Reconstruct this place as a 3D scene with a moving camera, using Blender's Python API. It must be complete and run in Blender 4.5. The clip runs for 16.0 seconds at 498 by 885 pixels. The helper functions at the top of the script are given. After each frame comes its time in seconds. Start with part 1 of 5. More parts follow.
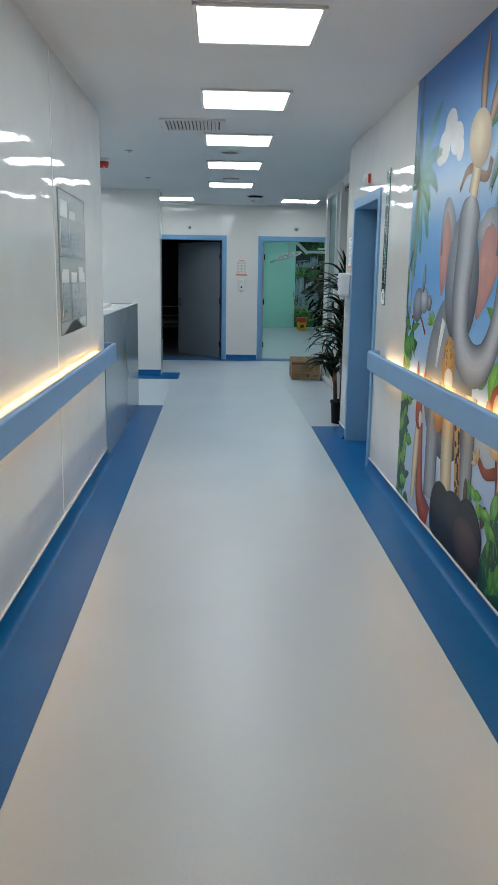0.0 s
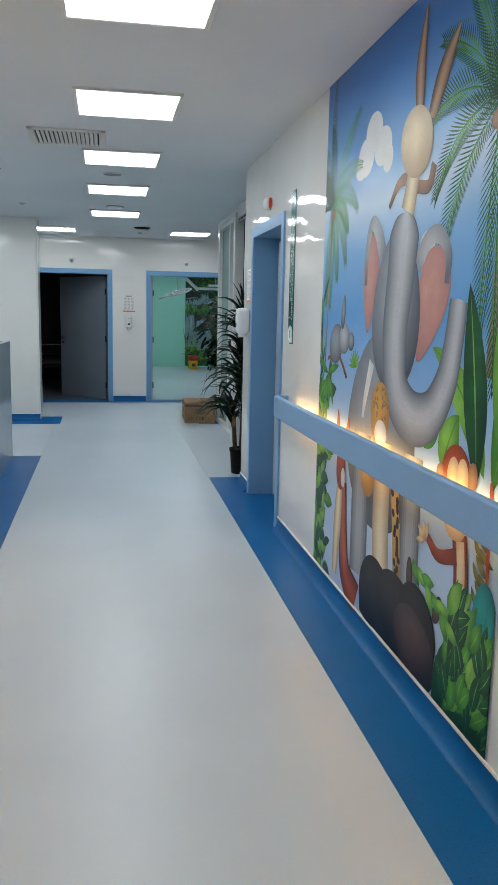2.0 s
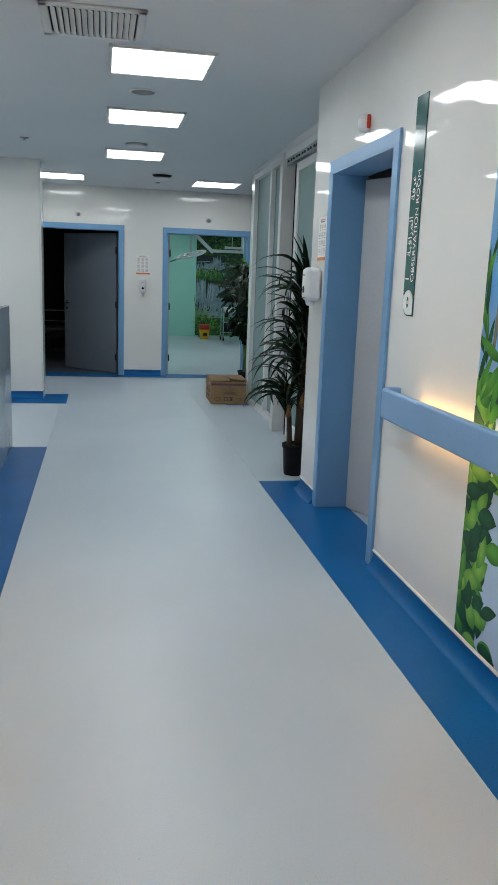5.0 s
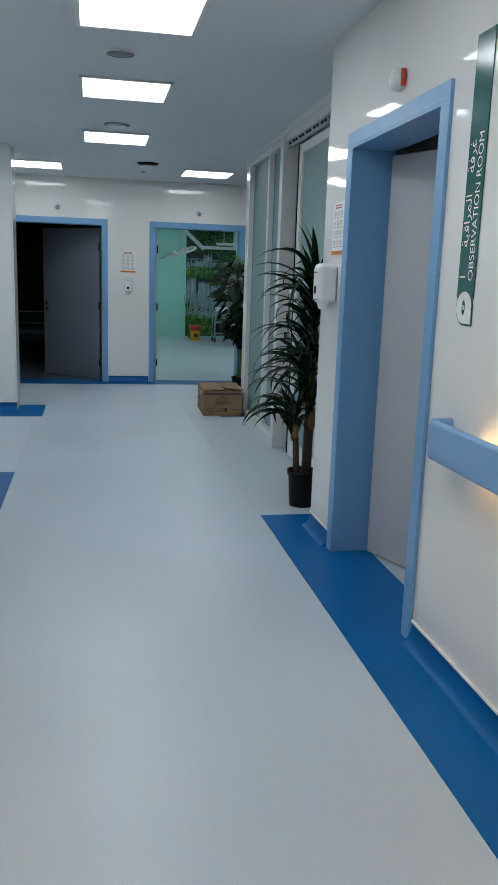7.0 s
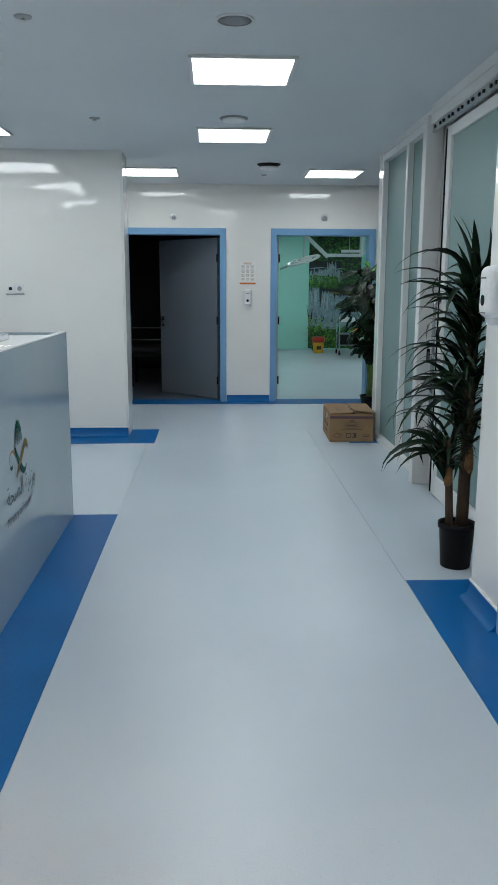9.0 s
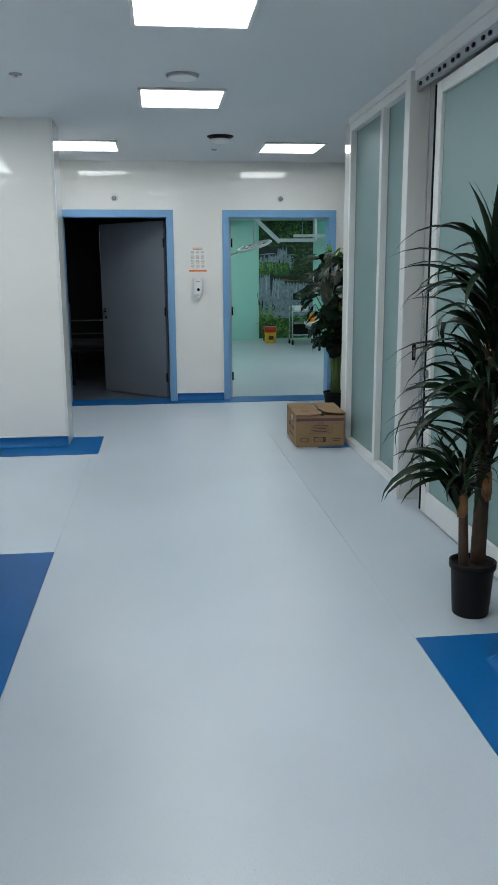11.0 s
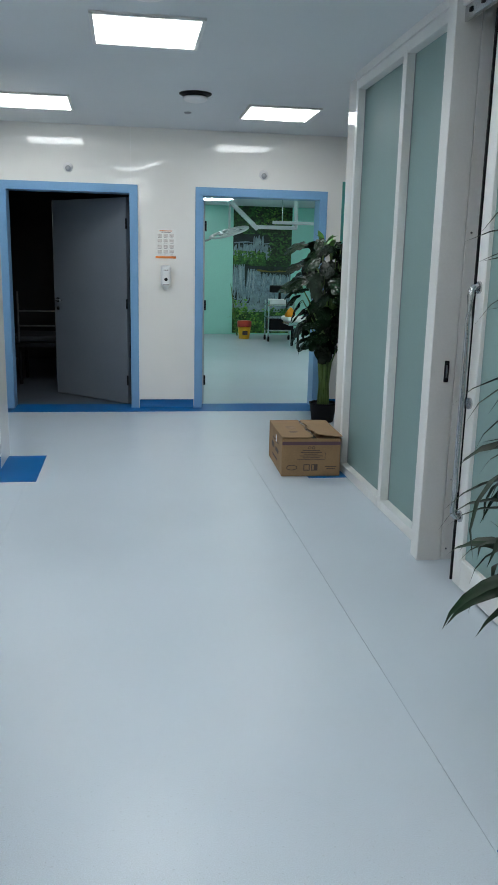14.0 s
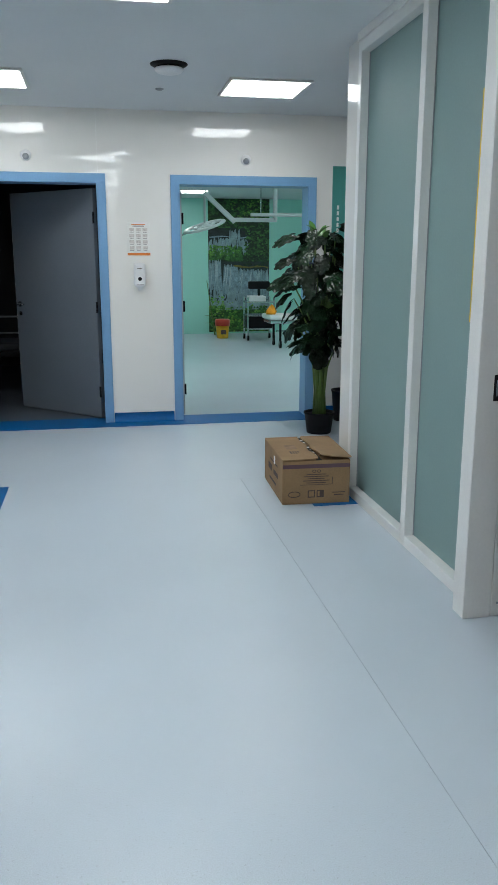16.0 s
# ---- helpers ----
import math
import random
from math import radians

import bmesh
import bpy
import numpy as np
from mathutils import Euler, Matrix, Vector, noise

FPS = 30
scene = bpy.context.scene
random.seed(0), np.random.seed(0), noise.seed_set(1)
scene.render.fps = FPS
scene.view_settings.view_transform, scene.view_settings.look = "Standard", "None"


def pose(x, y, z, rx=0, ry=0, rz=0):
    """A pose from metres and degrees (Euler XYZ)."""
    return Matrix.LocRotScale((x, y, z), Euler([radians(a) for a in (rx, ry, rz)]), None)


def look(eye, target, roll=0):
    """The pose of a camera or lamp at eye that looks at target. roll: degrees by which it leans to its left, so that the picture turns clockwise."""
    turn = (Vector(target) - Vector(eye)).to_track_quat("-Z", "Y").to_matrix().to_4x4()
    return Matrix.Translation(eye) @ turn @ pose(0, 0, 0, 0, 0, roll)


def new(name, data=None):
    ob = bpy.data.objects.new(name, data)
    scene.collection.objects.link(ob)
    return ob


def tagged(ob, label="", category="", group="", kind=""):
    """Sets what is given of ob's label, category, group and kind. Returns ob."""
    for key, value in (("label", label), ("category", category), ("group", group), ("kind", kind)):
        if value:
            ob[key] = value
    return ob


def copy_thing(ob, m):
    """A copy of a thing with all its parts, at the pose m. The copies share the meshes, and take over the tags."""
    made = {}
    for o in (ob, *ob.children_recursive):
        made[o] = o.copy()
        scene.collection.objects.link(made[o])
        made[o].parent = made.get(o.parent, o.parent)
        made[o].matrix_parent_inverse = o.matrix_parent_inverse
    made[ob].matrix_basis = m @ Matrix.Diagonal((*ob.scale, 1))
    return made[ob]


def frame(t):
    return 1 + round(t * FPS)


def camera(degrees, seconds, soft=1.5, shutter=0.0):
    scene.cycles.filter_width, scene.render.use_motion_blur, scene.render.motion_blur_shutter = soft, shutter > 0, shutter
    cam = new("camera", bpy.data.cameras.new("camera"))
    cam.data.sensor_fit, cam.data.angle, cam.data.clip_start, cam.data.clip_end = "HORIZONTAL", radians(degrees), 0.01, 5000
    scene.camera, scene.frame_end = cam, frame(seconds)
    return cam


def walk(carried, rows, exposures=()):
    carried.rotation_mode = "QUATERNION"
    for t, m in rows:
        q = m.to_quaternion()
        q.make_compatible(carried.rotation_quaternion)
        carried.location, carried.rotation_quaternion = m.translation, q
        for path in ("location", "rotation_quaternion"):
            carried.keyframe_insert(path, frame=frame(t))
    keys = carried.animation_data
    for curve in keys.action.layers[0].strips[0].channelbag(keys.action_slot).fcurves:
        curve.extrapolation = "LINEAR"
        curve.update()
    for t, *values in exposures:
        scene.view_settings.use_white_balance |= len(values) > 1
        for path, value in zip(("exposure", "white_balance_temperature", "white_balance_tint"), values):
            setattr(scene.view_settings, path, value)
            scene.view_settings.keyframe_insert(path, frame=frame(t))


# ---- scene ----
cam = camera(35.0, 16.0)
PATH = [
    (0, (0.147, -0.965, 1.509), (0.232, 0.989, 1.091), 0.9),
    (0.5, (0.117, -0.833, 1.508), (0.293, 1.117, 1.1), -1.4),
    (1, (0.154, -0.595, 1.494), (0.427, 1.351, 1.121), 0.1),
    (1.5, (0.208, -0.349, 1.509), (0.522, 1.597, 1.172), 2.2),
    (2, (0.193, -0.124, 1.481), (0.55, 1.818, 1.16), 1.2),
    (2.5, (0.175, 0.128, 1.47), (0.563, 2.064, 1.156), 0.2),
    (3, (0.179, 0.394, 1.46), (0.568, 2.332, 1.157), 0.6),
    (3.5, (0.137, 0.653, 1.446), (0.432, 2.607, 1.14), 2.2),
    (4, (0.029, 0.891, 1.445), (0.336, 2.837, 1.103), -2.3),
    (4.5, (-0.028, 1.153, 1.426), (0.334, 3.08, 1.029), 1.9),
    (7, (0.092, 2.284, 1.43), (0.483, 4.204, 1.027), 1.9),
    (7.5, (0.071, 2.528, 1.449), (0.486, 4.436, 1.02), 0.1),
    (8, (0.048, 2.749, 1.453), (0.304, 4.687, 1.03), 0.9),
    (8.5, (0.121, 2.974, 1.46), (0.22, 4.929, 1.051), 1.3),
    (9, (0.166, 3.175, 1.44), (0.253, 5.136, 1.054), 0.2),
    (9.5, (0.145, 3.41, 1.445), (0.323, 5.361, 1.046), 0.6),
    (12, (0.125, 4.425, 1.435), (0.35, 6.367, 1.012), -0.3),
    (12.5, (0.182, 4.639, 1.446), (0.441, 6.576, 1.019), 1.6),
    (13, (0.206, 4.839, 1.43), (0.476, 6.773, 0.998), 1.2),
    (13.5, (0.183, 5.066, 1.44), (0.477, 6.994, 0.994), 0.5),
    (14, (0.21, 5.28, 1.433), (0.511, 7.208, 0.994), 1.3),
    (14.5, (0.266, 5.484, 1.433), (0.56, 7.412, 0.987), 2.2),
    (15, (0.257, 5.683, 1.428), (0.566, 7.609, 0.985), 1.2),
    (15.5, (0.218, 5.878, 1.444), (0.606, 7.788, 0.996), 0.1),
    (16, (0.221, 6.07, 1.436), (0.581, 7.985, 0.986), -0.0),
]
walk(cam, [(t, look(eye, target, roll)) for t, eye, target, roll in PATH],
     [(0, -0.38, 6250, 8), (0.5, -0.36, 6330, 8), (1.0, -0.29, 6380, 9), (2.5, -0.28, 6430, 10), (4.5, -0.34, 6540, 10), (7.0, -0.51, 6230, 10), (7.5, -0.50, 6250, 10),
      (8.0, -0.25, 6350, 10), (8.5, -0.24, 6420, 10), (9.5, -0.24, 6470, 10), (12.0, 0.0, 6600, 11), (12.5, -0.02, 6600, 11), (14.0, 0.0, 6560, 11), (15.0, 0.03, 6540, 11), (15.5, 0.10, 6580, 12), (16, 0.11, 6560, 11)])

# ---- world and exposure ----
world = bpy.data.worlds.new("world")
scene.world = world
world.use_nodes = True
world.node_tree.nodes["Background"].inputs[0].default_value = (0.02, 0.022, 0.025, 1)
world.node_tree.nodes["Background"].inputs[1].default_value = 0.3
PANEL_GLOW = 14.0
LED_GLOW = 9.0


# ---- small builders ----
def box(bm, lo, hi, bev=0.0, seg=1):
    size = [max(b - a, 1e-4) for a, b in zip(lo, hi)]
    mid = [(a + b) / 2 for a, b in zip(lo, hi)]
    made = bmesh.ops.create_cube(bm, size=1, matrix=Matrix.Translation(mid) @ Matrix.Diagonal((*size, 1)))
    if bev:
        edges = list({e for v in made["verts"] for e in v.link_edges})
        bmesh.ops.bevel(bm, geom=edges, offset=bev, segments=seg, affect="EDGES", profile=0.5)
    return bm


def boxed(lo, hi, bev=0.0, seg=1):
    return box(bmesh.new(), lo, hi, bev, seg)


def rod(bm, a, b, r0, r1=None, seg=12):
    a, b = Vector(a), Vector(b)
    turn = (b - a).to_track_quat("Z", "Y").to_matrix().to_4x4()
    bmesh.ops.create_cone(bm, cap_ends=True, segments=seg, radius1=r0, radius2=r0 if r1 is None else r1,
                          depth=(b - a).length, matrix=Matrix.Translation((a + b) / 2) @ turn)
    return bm


def tube(bm, pts, radius, seg=8, flat=1.0):
    """A tube through points; radius is a number or a function of 0..1."""
    pts = [Vector(p) for p in pts]
    rings = []
    for i, p in enumerate(pts):
        d = (pts[min(i + 1, len(pts) - 1)] - pts[max(i - 1, 0)]).normalized()
        side = d.cross(Vector((0, 0, 1)))
        side = Vector((1, 0, 0)) if side.length < 1e-3 else side.normalized()
        up = side.cross(d).normalized()
        r = radius(i / (len(pts) - 1)) if callable(radius) else radius
        rings.append([bm.verts.new(p + side * r * math.cos(k * math.tau / seg) + up * r * flat * math.sin(k * math.tau / seg)) for k in range(seg)])
    for a, b in zip(rings, rings[1:]):
        for k in range(seg):
            f = bm.faces.new((a[k], a[(k + 1) % seg], b[(k + 1) % seg], b[k]))
            f.smooth = True
    bm.faces.new(rings[0][::-1])
    bm.faces.new(rings[-1])
    return bm


def extruded(profile, axis, a, b):
    """A closed profile of (u, z) pushed along x or y from a to b."""
    bm = bmesh.new()
    rows = []
    for s in (a, b):
        rows.append([bm.verts.new((s, u, z) if axis == "x" else (u, s, z)) for u, z in profile])
    n = len(profile)
    for k in range(n):
        bm.faces.new((rows[0][k], rows[0][(k + 1) % n], rows[1][(k + 1) % n], rows[1][k]))
    bm.faces.new(rows[0])
    bm.faces.new(rows[1])
    bmesh.ops.recalc_face_normals(bm, faces=bm.faces)
    return bm


def spun(profile, seg=32):
    """A solid of revolution about z from (r, z) pairs."""
    bm = bmesh.new()
    rings = [[bm.verts.new((r * math.cos(k * math.tau / seg), r * math.sin(k * math.tau / seg), z)) for k in range(seg)] for r, z in profile]
    for a, b in zip(rings, rings[1:]):
        for k in range(seg):
            bm.faces.new((a[k], a[(k + 1) % seg], b[(k + 1) % seg], b[k])).smooth = True
    bm.faces.new(rings[0][::-1])
    bm.faces.new(rings[-1])
    bmesh.ops.recalc_face_normals(bm, faces=bm.faces)
    return bm


def part(name, bm, material, parent=None, label="", m=None):
    me = bpy.data.meshes.new(name)
    bm.to_mesh(me)
    bm.free()
    me.materials.append(material)
    ob = new(name, me)
    if parent is not None:
        ob.parent = parent
    if m is not None:
        ob.matrix_basis = m
    return tagged(ob, label)


def again(ob, m, parent=None):
    """Another object on the same mesh."""
    other = new(ob.name.split(".")[0], ob.data)
    other.parent = parent if parent is not None else ob.parent
    other.matrix_basis = m
    return other


def thing(name, m, label, category, group="", kind=""):
    ob = new(name)
    ob.empty_display_size = 0.1
    ob.matrix_basis = m
    return tagged(ob, label, category, group, kind)


def structure(name, bm, material, label="", category=""):
    return tagged(part(name, bm, material), label, category, "", "structure")


def words(name, text, size, material, parent, m, label=""):
    cu = bpy.data.curves.new(name, "FONT")
    cu.body, cu.size, cu.align_x, cu.align_y = text, size, "LEFT", "CENTER"
    tmp = bpy.data.objects.new(name, cu)
    scene.collection.objects.link(tmp)
    bpy.context.view_layer.update()
    me = bpy.data.meshes.new_from_object(tmp.evaluated_get(bpy.context.evaluated_depsgraph_get()))
    bpy.data.objects.remove(tmp)
    me.materials.clear()
    me.materials.append(material)
    ob = new(name, me)
    ob.parent = parent
    ob.matrix_basis = m
    return tagged(ob, label)


# ---- materials ----
def surface(name, col, rough=0.5, metal=0.0, var=0.06, scale=3.0, fine=80.0, fvar=0.04, bump=0.0, bscale=60.0,
            wave=0.0, wscale=4.0, coat=0.0, spec=0.5, rvar=0.1, random_tint=0.0, stretch=(1, 1, 1), speck=0.0):
    mt = bpy.data.materials.new(name)
    mt.use_nodes = True
    nt = mt.node_tree
    N, L = nt.nodes, nt.links
    b = N["Principled BSDF"]
    b.inputs["Metallic"].default_value = metal
    b.inputs["Specular IOR Level"].default_value = spec
    b.inputs["Coat Weight"].default_value = coat
    b.inputs["Coat Roughness"].default_value = 0.08
    pos = N.new("ShaderNodeTexCoord")
    mapn = N.new("ShaderNodeMapping")
    mapn.inputs["Scale"].default_value = stretch
    L.new(pos.outputs["Object"], mapn.inputs["Vector"])

    def noise_node(s, detail=4):
        n = N.new("ShaderNodeTexNoise")
        n.inputs["Scale"].default_value, n.inputs["Detail"].default_value = s, detail
        L.new(mapn.outputs[0], n.inputs["Vector"])
        return n.outputs["Fac"]

    def spread(fac, lo, hi, a=0.3, z=0.7):
        r = N.new("ShaderNodeMapRange")
        r.inputs["From Min"].default_value, r.inputs["From Max"].default_value = a, z
        r.inputs["To Min"].default_value, r.inputs["To Max"].default_value = lo, hi
        L.new(fac, r.inputs["Value"])
        return r.outputs[0]

    def times(a, k):
        n = N.new("ShaderNodeMath")
        n.operation = "MULTIPLY"
        L.new(a, n.inputs[0])
        L.new(k, n.inputs[1])
        return n.outputs[0]

    coarse = noise_node(scale)
    small = noise_node(fine, 6)
    value = times(spread(coarse, 1 - var, 1 + var), spread(small, 1 - fvar, 1 + fvar))
    if speck:
        value = times(value, spread(noise_node(110, 1), 1, 1 - speck, 0.70, 0.73))
    if random_tint:
        info = N.new("ShaderNodeObjectInfo")
        value = times(value, spread(info.outputs["Random"], 1 - random_tint, 1 + random_tint, 0, 1))
    tint = N.new("ShaderNodeVectorMath")
    tint.operation = "SCALE"
    tint.inputs[0].default_value = col
    L.new(value, tint.inputs["Scale"])
    L.new(tint.outputs[0], b.inputs["Base Color"])
    b.inputs["Roughness"].default_value = rough
    last = None
    for strength, s, dist, detail in ((bump, bscale, 0.001, 3), (wave, wscale, 0.02, 0.6)):
        if strength:
            bn = N.new("ShaderNodeBump")
            bn.inputs["Strength"].default_value, bn.inputs["Distance"].default_value = strength, dist
            L.new(noise_node(s, detail), bn.inputs["Height"])
            if last:
                L.new(last, bn.inputs["Normal"])
            last = bn.outputs[0]
    if last:
        L.new(last, b.inputs["Normal"])
    return mt


def glowing(name, col, strength):
    mt = bpy.data.materials.new(name)
    mt.use_nodes = True
    b = mt.node_tree.nodes["Principled BSDF"]
    b.inputs["Base Color"].default_value = (0.8, 0.8, 0.8, 1)
    b.inputs["Emission Color"].default_value = (*col, 1)
    b.inputs["Emission Strength"].default_value = strength
    return mt


def glassy(name, col, rough, weight):
    mt = surface(name, col, rough, var=0.03, scale=1.5, fvar=0.02, bump=0.05, bscale=300)
    b = mt.node_tree.nodes["Principled BSDF"]
    b.inputs["Transmission Weight"].default_value = weight
    b.inputs["IOR"].default_value = 1.45
    return mt


wall_white = surface("glossy_white_cladding", (0.815, 0.812, 0.785), 0.045, var=0.02, scale=1.2, fvar=0.0, wave=0.14, wscale=3.6, stretch=(1, 1, 1.5), rvar=0.2)
# the unlit room's darkness is put into this wall colour
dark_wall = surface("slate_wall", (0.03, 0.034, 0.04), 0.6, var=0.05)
plain_white = surface("matt_white_paint", (0.78, 0.79, 0.78), 0.55, var=0.02, scale=2, bump=0.05, bscale=200)
ceiling_white = surface("ceiling_paint", (0.69, 0.725, 0.75), 0.7, var=0.03, scale=0.8, fvar=0.01, bump=0.04, bscale=120)
floor_vinyl = surface("pale_vinyl", (0.50, 0.57, 0.635), 0.33, var=0.05, scale=0.9, fine=260, fvar=0.085, speck=0.16)
floor_slab = surface("seam_grey", (0.24, 0.26, 0.28), 0.7)
band_blue = surface("blue_vinyl", (0.002, 0.112, 0.335), 0.38, spec=0.2, speck=0.35, var=0.10, scale=2.0, fine=200, fvar=0.12, bump=0.05, bscale=250)
frame_blue = surface("blue_door_frame", (0.175, 0.365, 0.60), 0.34, var=0.05, scale=2.5, fvar=0.03, bump=0.04, bscale=90)
rail_blue = surface("pale_blue_rail", (0.23, 0.40, 0.64), 0.42, var=0.03, scale=3, fvar=0.03, bump=0.08, bscale=220)
cap_white = surface("white_cap_strip", (0.82, 0.82, 0.80), 0.35)
# shaded copy of the grey door laminate, for the leaf in the unlit room
door_shaded = surface("slate_door_laminate", (0.165, 0.19, 0.225), 0.38, var=0.06, scale=1.5, fvar=0.04, bump=0.04, bscale=150)
door_grey = surface("grey_door_laminate", (0.47, 0.48, 0.50), 0.38, var=0.06, scale=1.5, fvar=0.04, bump=0.04, bscale=150)
desk_grey = surface("grey_gloss_panel", (0.30, 0.37, 0.42), 0.12, var=0.05, scale=1.2, fvar=0.02, wave=0.03, wscale=3)
desk_top = surface("pale_worktop", (0.70, 0.72, 0.72), 0.25, var=0.03)
mint = surface("mint_wall", (0.40, 0.78, 0.69), 0.3, var=0.03, scale=1)
alu_white = surface("white_coated_aluminium", (0.72, 0.73, 0.72), 0.3, var=0.03, scale=2, fvar=0.02)
steel = surface("brushed_steel", (0.55, 0.56, 0.57), 0.25, 1.0, var=0.06, bump=0.05, bscale=400)
black_plastic = surface("black_plastic", (0.008, 0.008, 0.010), 0.5, spec=0.14, var=0.15, scale=8, bump=0.1, bscale=120)
white_plastic = surface("white_plastic", (0.78, 0.79, 0.80), 0.3, var=0.03)
grey_plastic = surface("grey_plastic", (0.30, 0.32, 0.34), 0.45, var=0.05)
red_plastic = surface("red_plastic", (0.55, 0.05, 0.03), 0.3, var=0.06)
card = surface("brown_cardboard", (0.28, 0.175, 0.09), 0.85, var=0.12, scale=6, fine=120, fvar=0.08, bump=0.15, bscale=160)
card_print = surface("dark_print", (0.07, 0.045, 0.04), 0.75, var=0.15, scale=20)
tape = surface("purple_print", (0.10, 0.05, 0.07), 0.6, var=0.1)
paper = surface("white_paper", (0.80, 0.80, 0.78), 0.6, var=0.02)
ink = surface("grey_ink", (0.22, 0.20, 0.20), 0.7, var=0.1)
orange = surface("orange_print", (0.75, 0.22, 0.04), 0.5, var=0.06)
sign_green = surface("dark_green_sign", (0.008, 0.11, 0.10), 0.14, var=0.06)
sign_white = surface("sign_lettering", (0.82, 0.84, 0.82), 0.4, var=0.02)
frosted = glassy("frosted_glass", (0.225, 0.345, 0.34), 0.5, 0.12)
clear = glassy("clear_acrylic", (0.9, 0.93, 0.93), 0.06, 0.95)
panel_light = glowing("panel_diffuser", (0.92, 0.97, 0.985), PANEL_GLOW)
led_warm = glowing("warm_led_strip", (1.0, 0.52, 0.14), LED_GLOW)
dark_green_leaf = surface("dark_strap_leaf", (0.006, 0.021, 0.008), 0.42, spec=0.22, var=0.3, scale=9, random_tint=0.35)
monstera_leaf = surface("dark_split_leaf", (0.006, 0.019, 0.008), 0.24, spec=0.26, var=0.3, scale=9, random_tint=0.5, wave=0.5, wscale=38)
young_leaf = surface("young_leaf", (0.06, 0.20, 0.03), 0.35, var=0.25, scale=9)
stem_green = surface("green_stem", (0.10, 0.17, 0.04), 0.5, var=0.25, scale=14)
bark = surface("brown_cane", (0.055, 0.032, 0.02), 0.8, var=0.3, scale=20, bump=0.5, bscale=60, stretch=(1, 1, 0.4))
soil = surface("dark_soil", (0.03, 0.022, 0.016), 0.95, var=0.4, scale=40, bump=0.6, bscale=80)

# ---- the large structure ----
CEIL = 2.665
RIGHT, LEFT, END = 1.37, -0.745, 13.20

floor = structure("floor", boxed((-4.4, -4.2, -0.12), (5.4, 22.1, -0.004)), floor_slab, "pale blue grey speckled vinyl floor in long sheets", "floor")
for x0, x1, y0, y1 in ((-4.4, -0.4607, -4.2, 11.13), (-0.4593, 1.1133, -4.2, 11.13), (1.1147, 5.4, -4.2, 11.13), (-4.4, 5.4, 11.1306, 13.42), (0.55, 5.4, 13.422, 22.1)):
    part("vinyl_sheet", boxed((x0, y0, -0.003), (x1, y1, 0.0)), floor_vinyl, floor)
# floor of the unlit room, darkened in colour in place of shade
part("dark_sheet", boxed((-4.4, 13.422, -0.003), (0.548, 22.1, 0.0)), surface("slate_vinyl", (0.09, 0.105, 0.125), 0.4, var=0.08), floor, "vinyl with the unlit room's darkness in its colour")

ceiling = structure("ceiling", boxed((-4.4, -4.2, CEIL), (5.4, 22.1, CEIL + 0.15)), ceiling_white, "plain white painted plasterboard ceiling", "ceiling")


structure("ceiling_treatment", boxed((0.601, END + 0.211, 2.60), (5.2, 21.88, 2.64)), ceiling_white, "plain white ceiling of the treatment room", "ceiling")


def wall(name, lo, hi, material=None, label="glossy white panelled wall"):
    return structure(name, boxed(lo, hi), material or wall_white, label, "wall")


# corridor, right side, with the observation room's doorway
OD0, OD1, ODH = 5.163, 6.196, 2.088
wall("wall_right_near", (RIGHT, -4.2, 0), (1.58, OD0, CEIL))
wall("wall_right_far", (RIGHT, OD1, 0), (1.58, 6.65, CEIL))
wall("wall_right_over_door", (RIGHT, OD0, ODH), (1.58, OD1, CEIL))
wall("wall_alcove_side", (1.58, 6.45, 0), (5.2, 6.65, CEIL))
# the observation room behind it
wall("wall_observation_back", (4.4, 2.6, 0), (4.5, 6.45, CEIL), plain_white, "plain white wall of a side room")
wall("wall_observation_side", (1.58, 2.5, 0), (4.5, 2.6, CEIL), plain_white, "plain white wall of a side room")
# corridor, left side
wall("wall_left", (-0.945, -4.2, 0), (LEFT, 5.40, CEIL))
wall("wall_corridor_back", (-0.745, -4.2, 0), (RIGHT, -4.1, CEIL))
# reception bay behind the desk
wall("wall_bay_near", (-4.3, 5.2, 0), (-0.945, 5.40, CEIL))
wall("wall_bay_side", (-4.4, 5.2, 0), (-4.3, 13.3, CEIL))
wall("wall_bay_far", (-4.3, 10.83, 0), (-0.675, 11.25, CEIL))
wall("wall_bay_return", (-1.15, 11.25, 0), (-1.05, END, CEIL))
# end wall with two doorways
DL0, DL1, DR0, DR1, DH = -0.905, 0.254, 0.937, 2.106, 2.084
wall("wall_end_left", (-1.05, END, 0), (DL0, END + 0.2, CEIL))
wall("wall_end_middle", (DL1, END, 0), (DR0, END + 0.2, CEIL))
wall("wall_end_right", (DR1, END, 0), (5.2, END + 0.2, CEIL))
wall("wall_end_over_dark_door", (DL0, END, DH), (DL1, END + 0.2, CEIL))
wall("wall_end_over_treatment_door", (DR0, END, DH), (DR1, END + 0.2, CEIL))
wall("wall_far_right", (5.2, 6.45, 0), (5.3, 13.4, CEIL))
# dark room, its walls coloured nearly black for the missing light
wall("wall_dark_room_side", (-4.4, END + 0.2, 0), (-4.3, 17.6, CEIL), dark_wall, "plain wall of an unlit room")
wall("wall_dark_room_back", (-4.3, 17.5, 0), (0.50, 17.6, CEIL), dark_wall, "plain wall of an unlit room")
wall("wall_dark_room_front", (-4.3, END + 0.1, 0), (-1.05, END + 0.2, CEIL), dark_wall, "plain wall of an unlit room")
